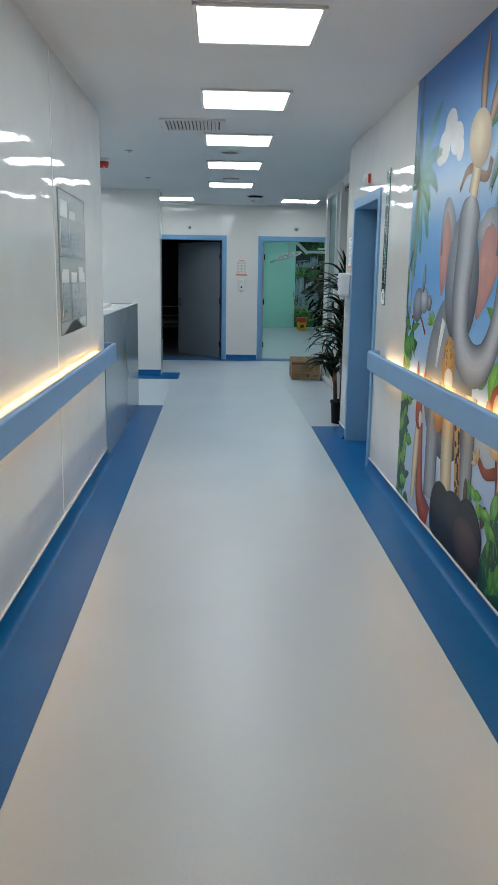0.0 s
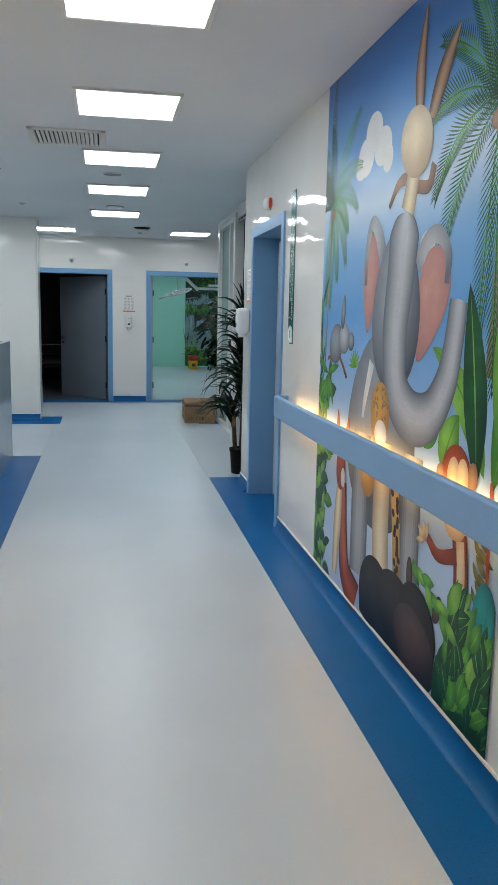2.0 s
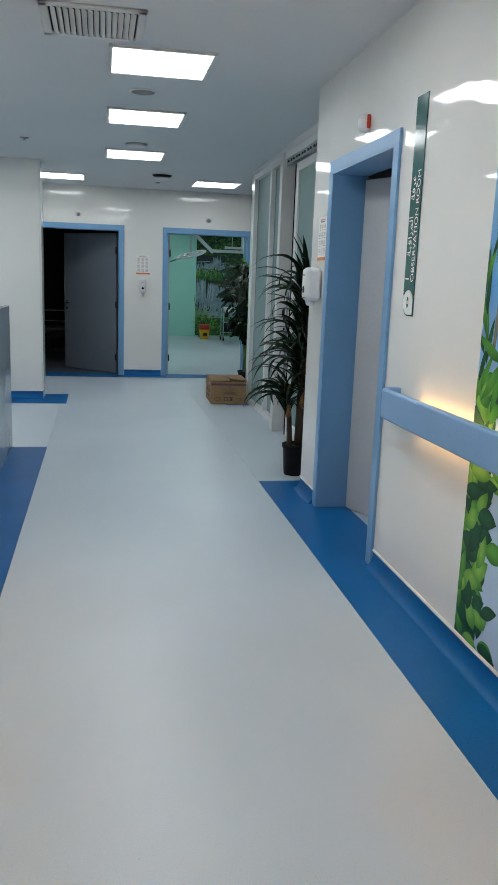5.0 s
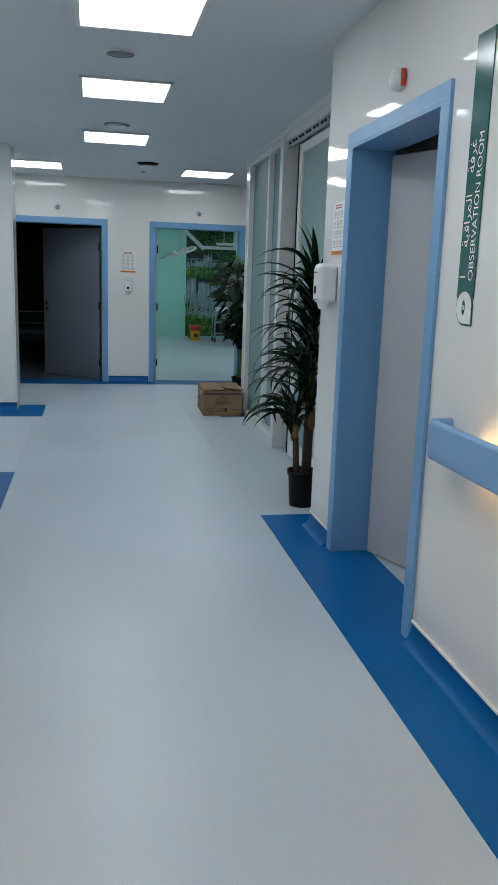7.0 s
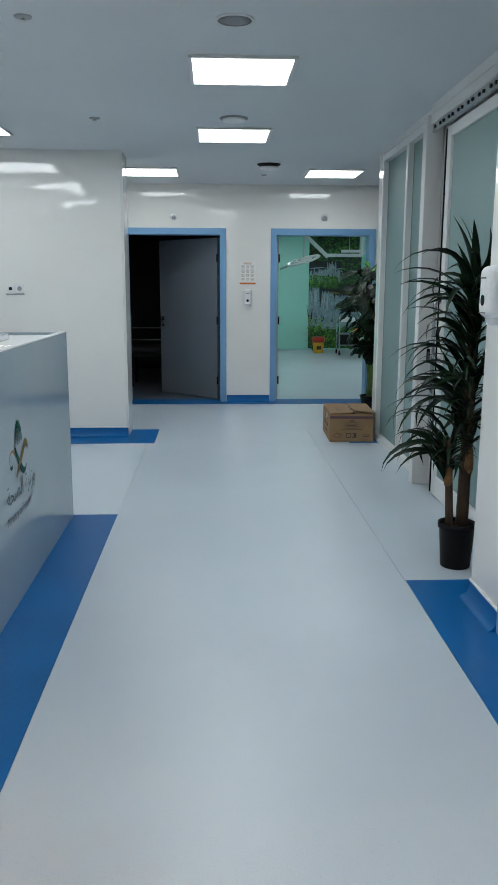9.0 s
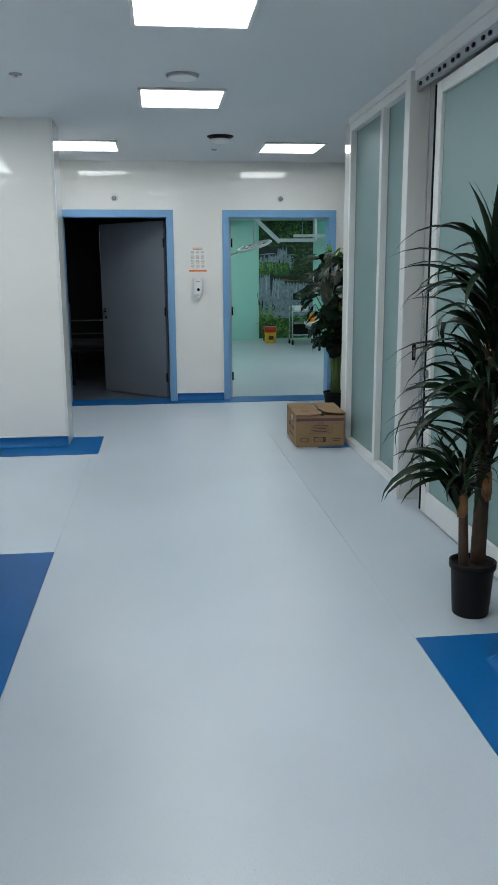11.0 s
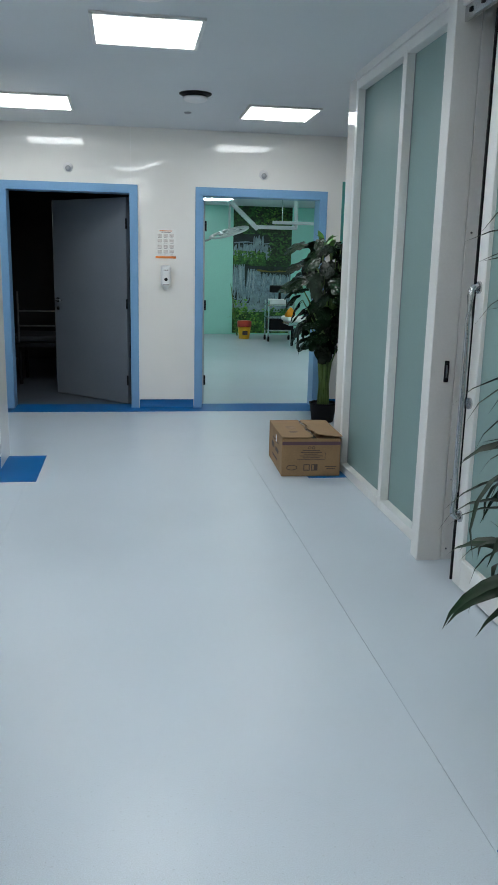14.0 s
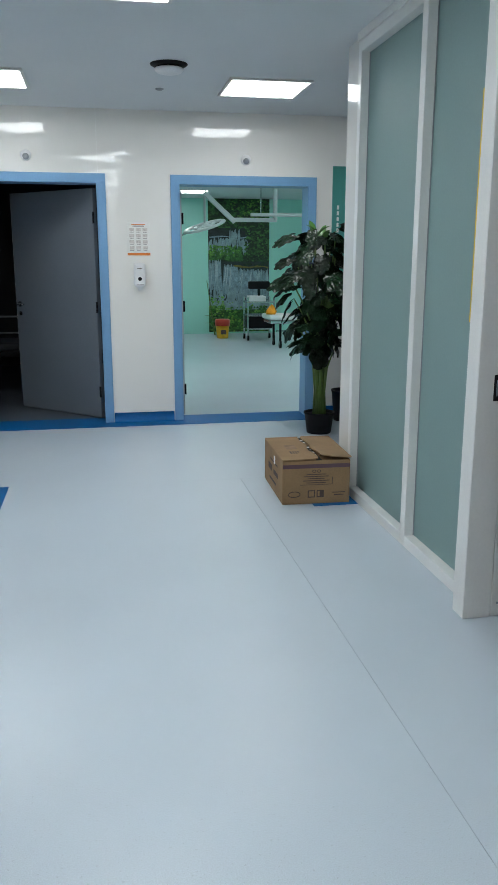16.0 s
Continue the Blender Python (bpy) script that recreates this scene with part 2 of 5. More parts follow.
wall("wall_between_rooms", (0.50, END + 0.2, 0), (0.60, 22.0, CEIL), mint, "smooth mint green wall")
# treatment room
wall("wall_treatment_back", (0.60, 21.88, 0), (5.2, 22.0, CEIL), mint, "smooth mint green wall")
wall("wall_treatment_side", (5.2, END + 0.2, 0), (5.3, 22.0, CEIL), mint, "smooth mint green wall")
wall("wall_treatment_front_lining", (DR1 + 0.12, END + 0.2, 0), (5.2, END + 0.21, CEIL), mint, "smooth mint green wall")
# room behind the frosted glass
wall("wall_glass_room_side", (3.4, 6.65, 0), (3.5, 10.66, CEIL), plain_white, "plain wall behind frosted glass")


# blue floor bands
def band(name, x0, x1, y0, y1):
    return structure(name, boxed((x0, y0, 0.0), (x1, y1, 0.003)), band_blue, "deep blue vinyl border strip on the floor", "floor border")


bm = bmesh.new()
edge = [(1.056, -4.2), (1.119, 6.885), (1.575, 6.885), (1.575, -4.2)]
low, top = [[bm.verts.new((x, y, z)) for x, y in edge] for z in (0.0, 0.003)]
bm.faces.new(top[::-1])
for k in range(4):
    bm.faces.new((low[k], low[(k + 1) % 4], top[(k + 1) % 4], top[k]))
bmesh.ops.recalc_face_normals(bm, faces=bm.faces)
structure("floor_band_right", bm, band_blue, "deep blue vinyl border strip on the floor", "floor border")
band("floor_band_left", LEFT + 0.004, -0.46, -4.2, 8.105)
band("floor_band_bay", -4.2, -0.40, 10.475, 11.20)
band("floor_band_end", -1.0, 2.3, 13.0, 13.42)
band("floor_band_partition", 1.44, 1.80, 10.44, 10.66)


# coved skirting: blue vinyl curving up the wall under a white cap
def cove(name, axis, wall_at, out, a, b):
    r, w = 0.085, 0.05
    prof = [(wall_at + out * (0.004 + w - w * math.sin(k * math.pi / 40)), 0.0035 + r - r * math.cos(k * math.pi / 40)) for k in range(21)]
    prof = [(wall_at + out * 0.002, 0.0035)] + prof + [(wall_at + out * 0.002, 0.0035 + r)]
    ob = structure(name, extruded(prof, axis, a, b), band_blue, "deep blue coved vinyl skirting with white cap", "baseboard")
    lo, hi = sorted((wall_at + out * 0.001, wall_at + out * 0.011))
    if axis == "y":
        part("cap_strip", boxed((lo, a, 0.089), (hi, b, 0.101), 0.002), cap_white, ob, "thin white plastic cap strip")
    else:
        part("cap_strip", boxed((a, lo, 0.089), (b, hi, 0.101), 0.002), cap_white, ob, "thin white plastic cap strip")
    return ob


def cove_corner(name, cx, cy, start, end):
    """The skirting's turn round an outer corner, between two directions in degrees."""
    r, w, bm, rows = 0.085, 0.05, bmesh.new(), []
    for s in range(9):
        a = math.radians(start + (end - start) * s / 8)
        rows.append([bm.verts.new((cx + math.cos(a) * d, cy + math.sin(a) * d, z)) for d, z in
                     [(0.004 + w - w * math.sin(k * math.pi / 24), 0.0035 + r - r * math.cos(k * math.pi / 24)) for k in range(13)]])
    for a, b in zip(rows, rows[1:]):
        for k in range(12):
            bm.faces.new((a[k], a[k + 1], b[k + 1], b[k])).smooth = True
    bmesh.ops.recalc_face_normals(bm, faces=bm.faces)
    structure(name, bm, band_blue, "deep blue coved skirting turning a corner", "baseboard")


cove_corner("baseboard_corner_right", RIGHT, 6.65, 180, 90)
cove("baseboard_alcove", "x", 6.65, 1, RIGHT, 1.69)
cove("baseboard_right_near", "y", RIGHT, -1, -4.1, 5.09)
cove("baseboard_right_far", "y", RIGHT, -1, 6.27, 6.65)
cove("baseboard_left", "y", LEFT, 1, -4.1, 5.40)
cove("baseboard_bay", "x", 10.83, -1, -4.2, -0.675)
cove("baseboard_end_middle", "x", END, -1, 0.325, 0.865)
cove("baseboard_end_right", "x", END, -1, 2.18, 5.1)

# vertical joints between wall panels
for name, m in (("wall_joint_mural", (RIGHT, 3.09)), ("wall_joint_left", (LEFT, 3.55)), ("wall_joint_left_near", (LEFT, 1.1))):
    x, y = m
    s = -1 if x > 0 else 1
    structure(name, boxed((min(x, x + s * 0.004), y - 0.003, 0.11), (max(x, x + s * 0.004), y + 0.003, CEIL)), cap_white if s > 0 else surface("blue_joint", (0.10, 0.25, 0.45), 0.3), "thin upright joint strip between wall panels", "trim")
structure("wall_joint_end", boxed((0.255, END - 0.004, 2.16), (0.262, END, CEIL)), cap_white, "thin upright joint strip between wall panels", "trim")
structure("corner_guard_bay", boxed((-0.691, 10.824, 0.1), (-0.669, 10.83, CEIL), 0.002), alu_white, "slim white corner guard", "trim")


# ceiling light panels
def light_panel(m, bright=panel_light):
    t = thing("ceiling_light", m, "square flush white LED ceiling panel switched on", "ceiling light", "LED ceiling panels")
    bm = bmesh.new()
    for a in range(4):
        s = Matrix.Rotation(a * math.pi / 2, 4, "Z")
        b = boxed((-0.30, -0.30, -0.016), (0.30, -0.278, 0.0), 0.003)
        b.transform(s)
        me = bpy.data.meshes.new("tmp")
        b.to_mesh(me)
        b.free()
        bm.from_mesh(me)
        bpy.data.meshes.remove(me)
    part("frame", bm, alu_white, t, "thin white aluminium rim")
    part("diffuser", boxed((-0.279, -0.279, -0.010), (0.279, 0.279, -0.001)), bright, t, "glowing white diffuser")
    return t


first = light_panel(pose(0.332, 3.10, CEIL))
for x, y in ((0.332, 1.45), (0.332, 4.74), (0.332, 6.39), (0.332, 8.04), (0.332, 10.0), (1.476, 12.15), (-0.508, 12.15), (-1.77, 9.8), (-1.77, 8.15), (-1.77, 6.5)):
    copy_thing(first, pose(x, y, CEIL))
# only the first panel is known; the other four are unseen, added for brightness
for x, y in ((1.86, 20.3), (1.86, 16.6), (4.4, 18.4), (3.9, 16.6), (2.9, 14.9)):
    copy_thing(first, pose(x, y, 2.60))


# handrails with warm light strips behind
def handrail(name, wall_at, out, y0, y1, z0, z1):
    t = thing(name, pose(wall_at, 0, 0), "pale blue wall handrail glowing warm behind", "handrail", "corridor handrails")
    prof = []
    w, h, r = 0.034, z1 - z0, 0.012
    c = out * 0.085
    for cx, cz, a0 in ((c + w / 2 - r, z1 - r, 0), (c - w / 2 + r, z1 - r, 90), (c - w / 2 + r, z0 + r, 180), (c + w / 2 - r, z0 + r, 270)):
        prof += [(cx + r * math.cos(math.radians(a0 + k * 22.5)), cz + r * math.sin(math.radians(a0 + k * 22.5))) for k in range(5)]
    bm = extruded(prof, "y", y0, y1 - 0.05)
    # the end turns back to the wall
    secs = []
    for k in range(9):
        a = k * math.pi / 16
        mid = Vector((c - out * 0.05 * (1 - math.cos(a)), y1 - 0.05 + 0.05 * math.sin(a), 0))
        secs.append([bm.verts.new((mid.x + (u - c) * math.cos(a), mid.y + (u - c) * out * math.sin(a), z)) for u, z in prof])
    secs.append([bm.verts.new((v.co.x - out * 0.034, v.co.y, v.co.z)) for v in secs[-1]])
    n = len(prof)
    for a, b in zip(secs, secs[1:]):
        for k in range(n):
            bm.faces.new((a[k], a[(k + 1) % n], b[(k + 1) % n], b[k]))
    bm.faces.new(secs[-1])
    bmesh.ops.recalc_face_normals(bm, faces=bm.faces)
    part("rail", bm, rail_blue, t, "satin pale blue moulded rail with returned end")
    part("carrier", boxed((min(out * 0.002, out * 0.066), y0, (z0 + z1) / 2 - 0.02), (max(out * 0.002, out * 0.066), y1 - 0.10, (z0 + z1) / 2 + 0.02)), white_plastic, t, "hidden wall carrier")
    for z in (z1 - 0.05, z0 + 0.005):
        part("light_strip", boxed((min(out * 0.015, out * 0.05), y0, z), (max(out * 0.015, out * 0.05), y1 - 0.25, z + 0.004)), led_warm, t, "warm LED strip")
    return t


handrail("handrail", RIGHT, -1, -4.0, 4.90, 0.825, 0.965)
handrail("handrail", LEFT, 1, -4.0, 5.40, 0.815, 0.955)


# door frames
def door_frame(name, axis, at, out, depth, a, b, h, face=0.066):
    """A lining through the wall and a flat architrave; axis is the way the opening runs."""
    t = tagged(new(name), "pale blue painted metal door frame", "door frame", "", "structure")

    def bar(nm, u0, u1, v0, v1, z0, z1, bev=0.0012):
        lo, hi = ((u0, v0, z0), (u1, v1, z1)) if axis == "x" else ((v0, u0, z0), (v1, u1, z1))
        lo, hi = [min(p) for p in zip(lo, hi)], [max(p) for p in zip(lo, hi)]
        part(nm, boxed(lo, hi, bev), frame_blue, t)

    f = at + out * 0.016
    back = at - out * depth
    bar("jamb", a, a + 0.012, f - out * 0.001, back, 0.004, h - 0.012)
    bar("jamb", b - 0.012, b, f - out * 0.001, back, 0.004, h - 0.012)
    bar("head", a, b, f - out * 0.001, back, h - 0.012, h)
    bar("architrave", a - face, a, at + out * 0.001, f, 0.004, h)
    bar("architrave", b, b + face, at + out * 0.001, f, 0.004, h)
    bar("architrave_top", a - face, b + face, at + out * 0.001, f, h, h + face)
    return t


door_frame("door_frame_observation", "y", RIGHT, -1, 0.21, OD0, OD1, ODH)
door_frame("door_frame_dark", "x", END, -1, 0.2, DL0, DL1, DH)
door_frame("door_frame_treatment", "x", END, -1, 0.2, DR0, DR1, DH)


# door leaves
def door_leaf(name, m, width, height, label, laminate, hinge_side=-1):
    """Leaf from its hinge along +x, opening into +y."""
    t = thing(name, m, label, "door", "", "structure")
    leaf = part("leaf", boxed((0, -0.022, 0.008), (width, 0.022, height), 0.003), laminate, t, "grey laminate leaf")
    part("edge_strip", boxed((width + 0.0005, -0.0225, 0.01), (width + 0.006, 0.0225, height - 0.002), 0.001), steel, leaf, "metal edge strip")
    for s in (-1, 1):
        bm = rod(bmesh.new(), (width - 0.06, s * 0.022, 1.02), (width - 0.06, s * 0.033, 1.02), 0.026, seg=20)
        part("rose", bm, steel, leaf, "round steel rose")
        bm = tube(bmesh.new(), [(width - 0.06, s * 0.03, 1.02), (width - 0.06, s * 0.07, 1.02), (width - 0.075, s * 0.08, 1.02), (width - 0.17, s * 0.08, 1.02)], 0.009, 10)
        part("handle", bm, steel, leaf, "brushed steel lever handle")
        bm = rod(bmesh.new(), (width - 0.06, s * 0.022, 0.93), (width - 0.06, s * 0.03, 0.93), 0.02, seg=20)
        part("lock", bm, steel, leaf, "steel lock rose")
    for z in (0.25, 1.02, 1.8):
        part("hinge", rod(bmesh.new(), (-0.006, hinge_side * 0.028, z - 0.05), (-0.006, hinge_side * 0.028, z + 0.05), 0.009, seg=10), black_plastic, leaf, "dark hinge")
    return t


# dark room's leaf hangs on the far jamb and stands half open inwards
ang = math.degrees(math.atan2(0.84, -0.84))
door_leaf("door_dark_room", pose(0.222, 13.43, 0.0, 0, 0, ang), 1.09, 2.05, "tall plain grey door standing half open, shade in its colour", door_shaded, 1)
door_leaf("door_observation", pose(1.574, 6.170, 0.0, 0, 0, -67.5), 0.98, 2.05, "tall plain light grey door standing ajar", door_grey, 1)
door_leaf("door_treatment", pose(0.968, 13.44, 0.0, 0, 0, 93.0), 1.10, 2.05, "tall plain grey door fully open", door_grey)

# ---- frosted glass partition and sliding door ----
part_t = thing("glass_partition", pose(1.71, 8.95, 0), "white framed partition with two frosted green panes", "glass partition", "", "structure")
for y0, y1 in ((1.665, 1.715), (0.745, 0.805), (0.0, 0.05)):
    part("stile", boxed((0, y0, 0), (0.09, y1, 2.62), 0.003), alu_white, part_t)
for y0, y1 in ((0.05, 0.745), (0.805, 1.665)):
    part("bottom_rail", boxed((0, y0, 0), (0.09, y1, 0.06), 0.003), alu_white, part_t)
    part("top_rail", boxed((0, y0, 2.56), (0.09, y1, 2.62), 0.003), alu_white, part_t)
    part("pane", boxed((0.052, y0 - 0.005, 0.055), (0.062, y1 + 0.005, 2.565)), frosted, part_t, "frosted grey green glass pane")
    part("gasket", boxed((0.047, y1 - 0.004, 0.06), (0.0515, y1, 2.56)), grey_plastic, part_t, "thin dark gasket")
part("tape", boxed((0.046, 0.235, 1.18), (0.0505, 0.255, 2.10)), surface("yellow_tape", (0.75, 0.50, 0.03), 0.45, var=0.15, scale=12), part_t, "strip of yellow tape")
structure("partition_header", boxed((1.70, 8.95, 2.621), (1.82, 10.665, CEIL)), plain_white, "white header above the glass partition", "trim")
wall("wall_partition_end", (1.742, 10.667, 0), (1.78, 10.95, CEIL))
wall("wall_partition_return", (1.78, 10.72, 0), (3.5, 10.95, CEIL))

post = thing("partition_post", pose(1.634, 8.852, 0), "broad white post with a black latch plate", "door post", "", "structure")
part("post", boxed((0, 0, 0), (0.122, 0.097, 2.60), 0.003), alu_white, post)
part("post_cover", boxed((0.124, 0.002, 0), (0.33, 0.097, 2.60), 0.003), alu_white, post)
latch = part("latch_plate", boxed((0.068, -0.006, 0.905), (0.092, 0.002, 1.008), 0.004, 2), black_plastic, post, "black latch plate")
part("latch_slot", boxed((0.076, -0.009, 0.925), (0.084, -0.005, 0.988), 0.002), steel, latch, "narrow steel slot")
for z in (0.06, 0.42, 1.6):
    part("screw", rod(bmesh.new(), (0.15, -0.002, z), (0.15, 0.004, z), 0.005, seg=10), steel, post)

slide = thing("sliding_door", pose(1.695, 6.70, 0), "white framed frosted glass sliding door", "sliding door", "", "structure")
part("stile", boxed((0, 1.775, 0.012), (0.05, 1.857, 2.47), 0.004), alu_white, slide)
part("stile", boxed((0, 0.0, 0.012), (0.05, 0.082, 2.47), 0.004), alu_white, slide)
part("bottom_rail", boxed((0, 0.082, 0.012), (0.05, 1.775, 0.148), 0.004), alu_white, slide)
part("top_rail", boxed((0, 0.082, 2.40), (0.05, 1.775, 2.47), 0.004), alu_white, slide)
part("pane", boxed((0.02, 0.077, 0.143), (0.03, 1.78, 2.405)), frosted, slide, "frosted grey green glass pane")
# black strip draws the shade in the gap between door and post
part("edge_seal", boxed((-0.007, 1.8575, 0.02), (0.042, 1.868, 2.46)), black_plastic, slide, "black strip standing for the dark gap")
hb = bmesh.new()
hz = [(0.0, 1.82, 1.36), (-0.028, 1.82, 1.36), (-0.036, 1.82, 1.35)] + [(-0.038, 1.82, 1.32 - k * 0.095) for k in range(11)] + [(-0.036, 1.82, 0.35), (-0.028, 1.82, 0.34), (0.0, 1.82, 0.34)]
tube(hb, hz, 0.0145, 12)
handle = part("pull_handle", hb, steel, slide, "long brushed steel pull handle")
for z in (0.34, 0.86, 1.36):
    part("handle_rose", rod(bmesh.new(), (-0.008, 1.82, z), (0.001, 1.82, z), 0.026, seg=18), steel, handle)
track = thing("sliding_track", pose(1.66, 6.66, 2.475), "white overhead track with punched holes", "door track", "", "structure")
part("fascia", boxed((0.0, 0, 0.07), (0.12, 2.19, 0.128), 0.003), alu_white, track)
part("track_rail", boxed((0.012, 0, 0.008), (0.03, 2.19, 0.07), 0.002), steel, track, "grey metal rail")
hole = part("hole", boxed((0.006, 0.03, 0.03), (0.0125, 0.055, 0.05), 0.002), black_plastic, track)
for k in range(1, 22):
    again(hole, Matrix.Translation((0, k * 0.098 + 0.02 * (k % 2), 0)))
structure("alcove_header", boxed((1.66, 6.655, 2.604), (1.9, 8.85, CEIL)), plain_white, "white bulkhead over the sliding door", "trim")

# ---- reception desk ----
desk = thing("reception_desk", pose(-0.74, 5.42, 0), "glossy grey reception desk with emblem on its front", "reception desk")
part("front_panel", boxed((-0.03, 0.0, 0.004), (0.0, 2.685, 1.165), 0.002), desk_grey, desk, "glossy blue grey front panel")
part("end_panel", boxed((-0.66, 2.655, 0.004), (-0.03, 2.685, 1.165), 0.002), desk_grey, desk)
part("edge_band", boxed((-0.03, 0.0, 1.1652), (0.0, 2.685, 1.172), 0.001), desk_top, desk, "pale top edge band")
part("worktop", boxed((-0.66, 0.0, 1.125), (-0.031, 2.654, 1.15), 0.002), desk_top, desk, "pale worktop")
part("inner_shelf", boxed((-0.66, 0.0, 0.72), (-0.30, 2.654, 0.745), 0.002), desk_top, desk)
part("kick_panel", boxed((-0.32, 0.0, 0.004), (-0.30, 2.654, 0.72)), door_grey, desk)
em = [surface("emblem_green", (0.008, 0.085, 0.075), 0.7, spec=0.15, var=0.1), surface("emblem_gold", (0.22, 0.17, 0.09), 0.7, spec=0.15, var=0.1), surface("emblem_grey", (0.06, 0.07, 0.075), 0.7, spec=0.15, var=0.1)]
DM = Matrix(((0, 0, 1, 0.0006), (1, 0, 0, 0), (0, 1, 0, 0), (0, 0, 0, 1)))


def ribbon(pts, width, n=20):
    """A flat ribbon in x and y through a few points, with a width that may follow 0..1."""
    p = [Vector((*q, 0)) for q in pts]
    p = [p[0] * 2 - p[1]] + p + [p[-1] * 2 - p[-2]]
    line = []
    for i in range(1, len(p) - 2):
        for k in range(n):
            t = k / n
            a, b, c, d = p[i - 1], p[i], p[i + 1], p[i + 2]
            line.append(0.5 * ((2 * b) + (c - a) * t + (2 * a - 5 * b + 4 * c - d) * t * t + (3 * b - a - 3 * c + d) * t ** 3))
    line.append(p[-2])
    bm = bmesh.new()
    prev = None
    for i, q in enumerate(line):
        d = (line[min(i + 1, len(line) - 1)] - line[max(i - 1, 0)]).normalized()
        w = width(i / (len(line) - 1)) if callable(width) else width
        s = Vector((-d.y, d.x, 0)) * w / 2
        pair = (bm.verts.new(q + s), bm.verts.new(q - s))
        if prev:
            bm.faces.new((prev[0], prev[1], pair[1], pair[0]))
        prev = pair
    bmesh.ops.recalc_face_normals(bm, faces=bm.faces)
    if bm.faces and sum(f.normal.z for f in bm.faces) < 0:
        bmesh.ops.reverse_faces(bm, faces=bm.faces)
    return bm


emb = thing("wall_emblem", pose(-0.7392, 6.77, 0.362), "green and gold emblem above two lines of lettering", "emblem")


def flush(k):
    return Matrix.Translation((0.0003 * k, 0, 0)) @ DM


for k in (-3, -2, -1, 0, 1, 2, 3):
    part("emblem_leaf", ribbon([(0.02, 0.452), (0.02 + 0.015 * k, 0.470 - 0.0040 * k * k), (0.02 + 0.021 * k, 0.378 - 0.014 * (k % 2))], lambda t: 0.020 * (1 - 0.75 * t) + 0.002), em[0], emb, m=flush(k + 3))
part("emblem_stem", ribbon([(0.018, 0.452), (0.012, 0.41), (0.006, 0.362)], 0.010), em[0], emb, m=flush(7))
part("emblem_curve", ribbon([(-0.155, 0.305), (-0.135, 0.342), (-0.09, 0.352), (-0.03, 0.318)], lambda t: 0.004 + 0.014 * t), em[1], emb, m=flush(0))
part("emblem_curve", ribbon([(-0.05, 0.362), (0.0, 0.30), (0.06, 0.245), (0.11, 0.222), (0.16, 0.243)], lambda t: 0.036 * math.sin(math.pi * (0.12 + 0.85 * t)) + 0.003), em[0], emb, m=flush(1))
part("emblem_curve", ribbon([(0.192, 0.300), (0.188, 0.335), (0.145, 0.352), (0.09, 0.315), (0.02, 0.268), (-0.04, 0.222)], lambda t: 0.004 + 0.034 * math.sin(math.pi * 0.9 * t)), em[1], emb, m=flush(2))
part("emblem_dot", ribbon([(-0.142, 0.292), (-0.125, 0.280), (-0.105, 0.284)], 0.018), em[0], emb, m=flush(3))
words("emblem_lettering", "\ufe94\ufea4\ufebc\ufedf\ufe8d \ufe93\ufead\ufe8d\ufeaf\ufeed", 0.118, surface("emblem_pale_green", (0.05, 0.12, 0.12), 0.6, spec=0.2, var=0.1), emb, Matrix.Translation((0, -0.225, 0.160)) @ DM, "dark green lettering")
words("emblem_lettering", "Ministry of Health", 0.062, surface("emblem_pale_grey", (0.085, 0.10, 0.105), 0.6, spec=0.2, var=0.1), emb, Matrix.Translation((0, -0.235, 0.055)) @ DM, "grey lettering")

tray = thing("desk_tray", pose(-1.10, 7.05, 1.151), "low white shelf lying on the reception desk", "desk tray")
part("base", boxed((-0.14, -0.75, 0.0), (0.12, 0.62, 0.03), 0.003), white_plastic, tray)
# black strip drawn in as the shadow line at the tray's end
part("shadow_gap", boxed((-0.13, 0.6205, 0.004), (0.11, 0.626, 0.02)), black_plastic, tray)
for k, y in enumerate((6.72, 6.92, 7.12)):
    note = thing("notice_sheet", pose(-0.86, y, 1.151, 0, 0, 4 - 5 * k), "small printed white sheet on the desk", "paper", "sheets on the desk")
    part("sheet", boxed((-0.07, -0.05, 0), (0.07, 0.05, 0.0012)), paper, note)
    for j in range(3):
        part("printed_mark", boxed((-0.05 + j * 0.035, -0.03, 0.0013), (-0.03 + j * 0.035, 0.03, 0.0018)), ink, note)

# ---- leaves for the plants ----
def strap_leaf(length, width, droop):
    """A long folded leaf rising from the origin along +x and bending down."""
    bm = bmesh.new()
    prev = None
    x = z = 0.0
    n = 8
    for i in range(n + 1):
        t = i / n
        a = math.radians(62 - droop * t ** 1.1)
        w = width * (0.35 + 0.65 * math.sin(math.pi * min(1, 0.15 + t * 0.8))) * (1 - t ** 5) + 0.0006
        row = [bm.verts.new((x, -w / 2, z + w * 0.18)), bm.verts.new((x, 0, z)), bm.verts.new((x, w / 2, z + w * 0.18))]
        if prev:
            for k in (0, 1):
                bm.faces.new((prev[k], prev[k + 1], row[k + 1], row[k])).smooth = True
        prev = row
        x += length / n * math.cos(a)
        z += length / n * math.sin(a)
    return bm


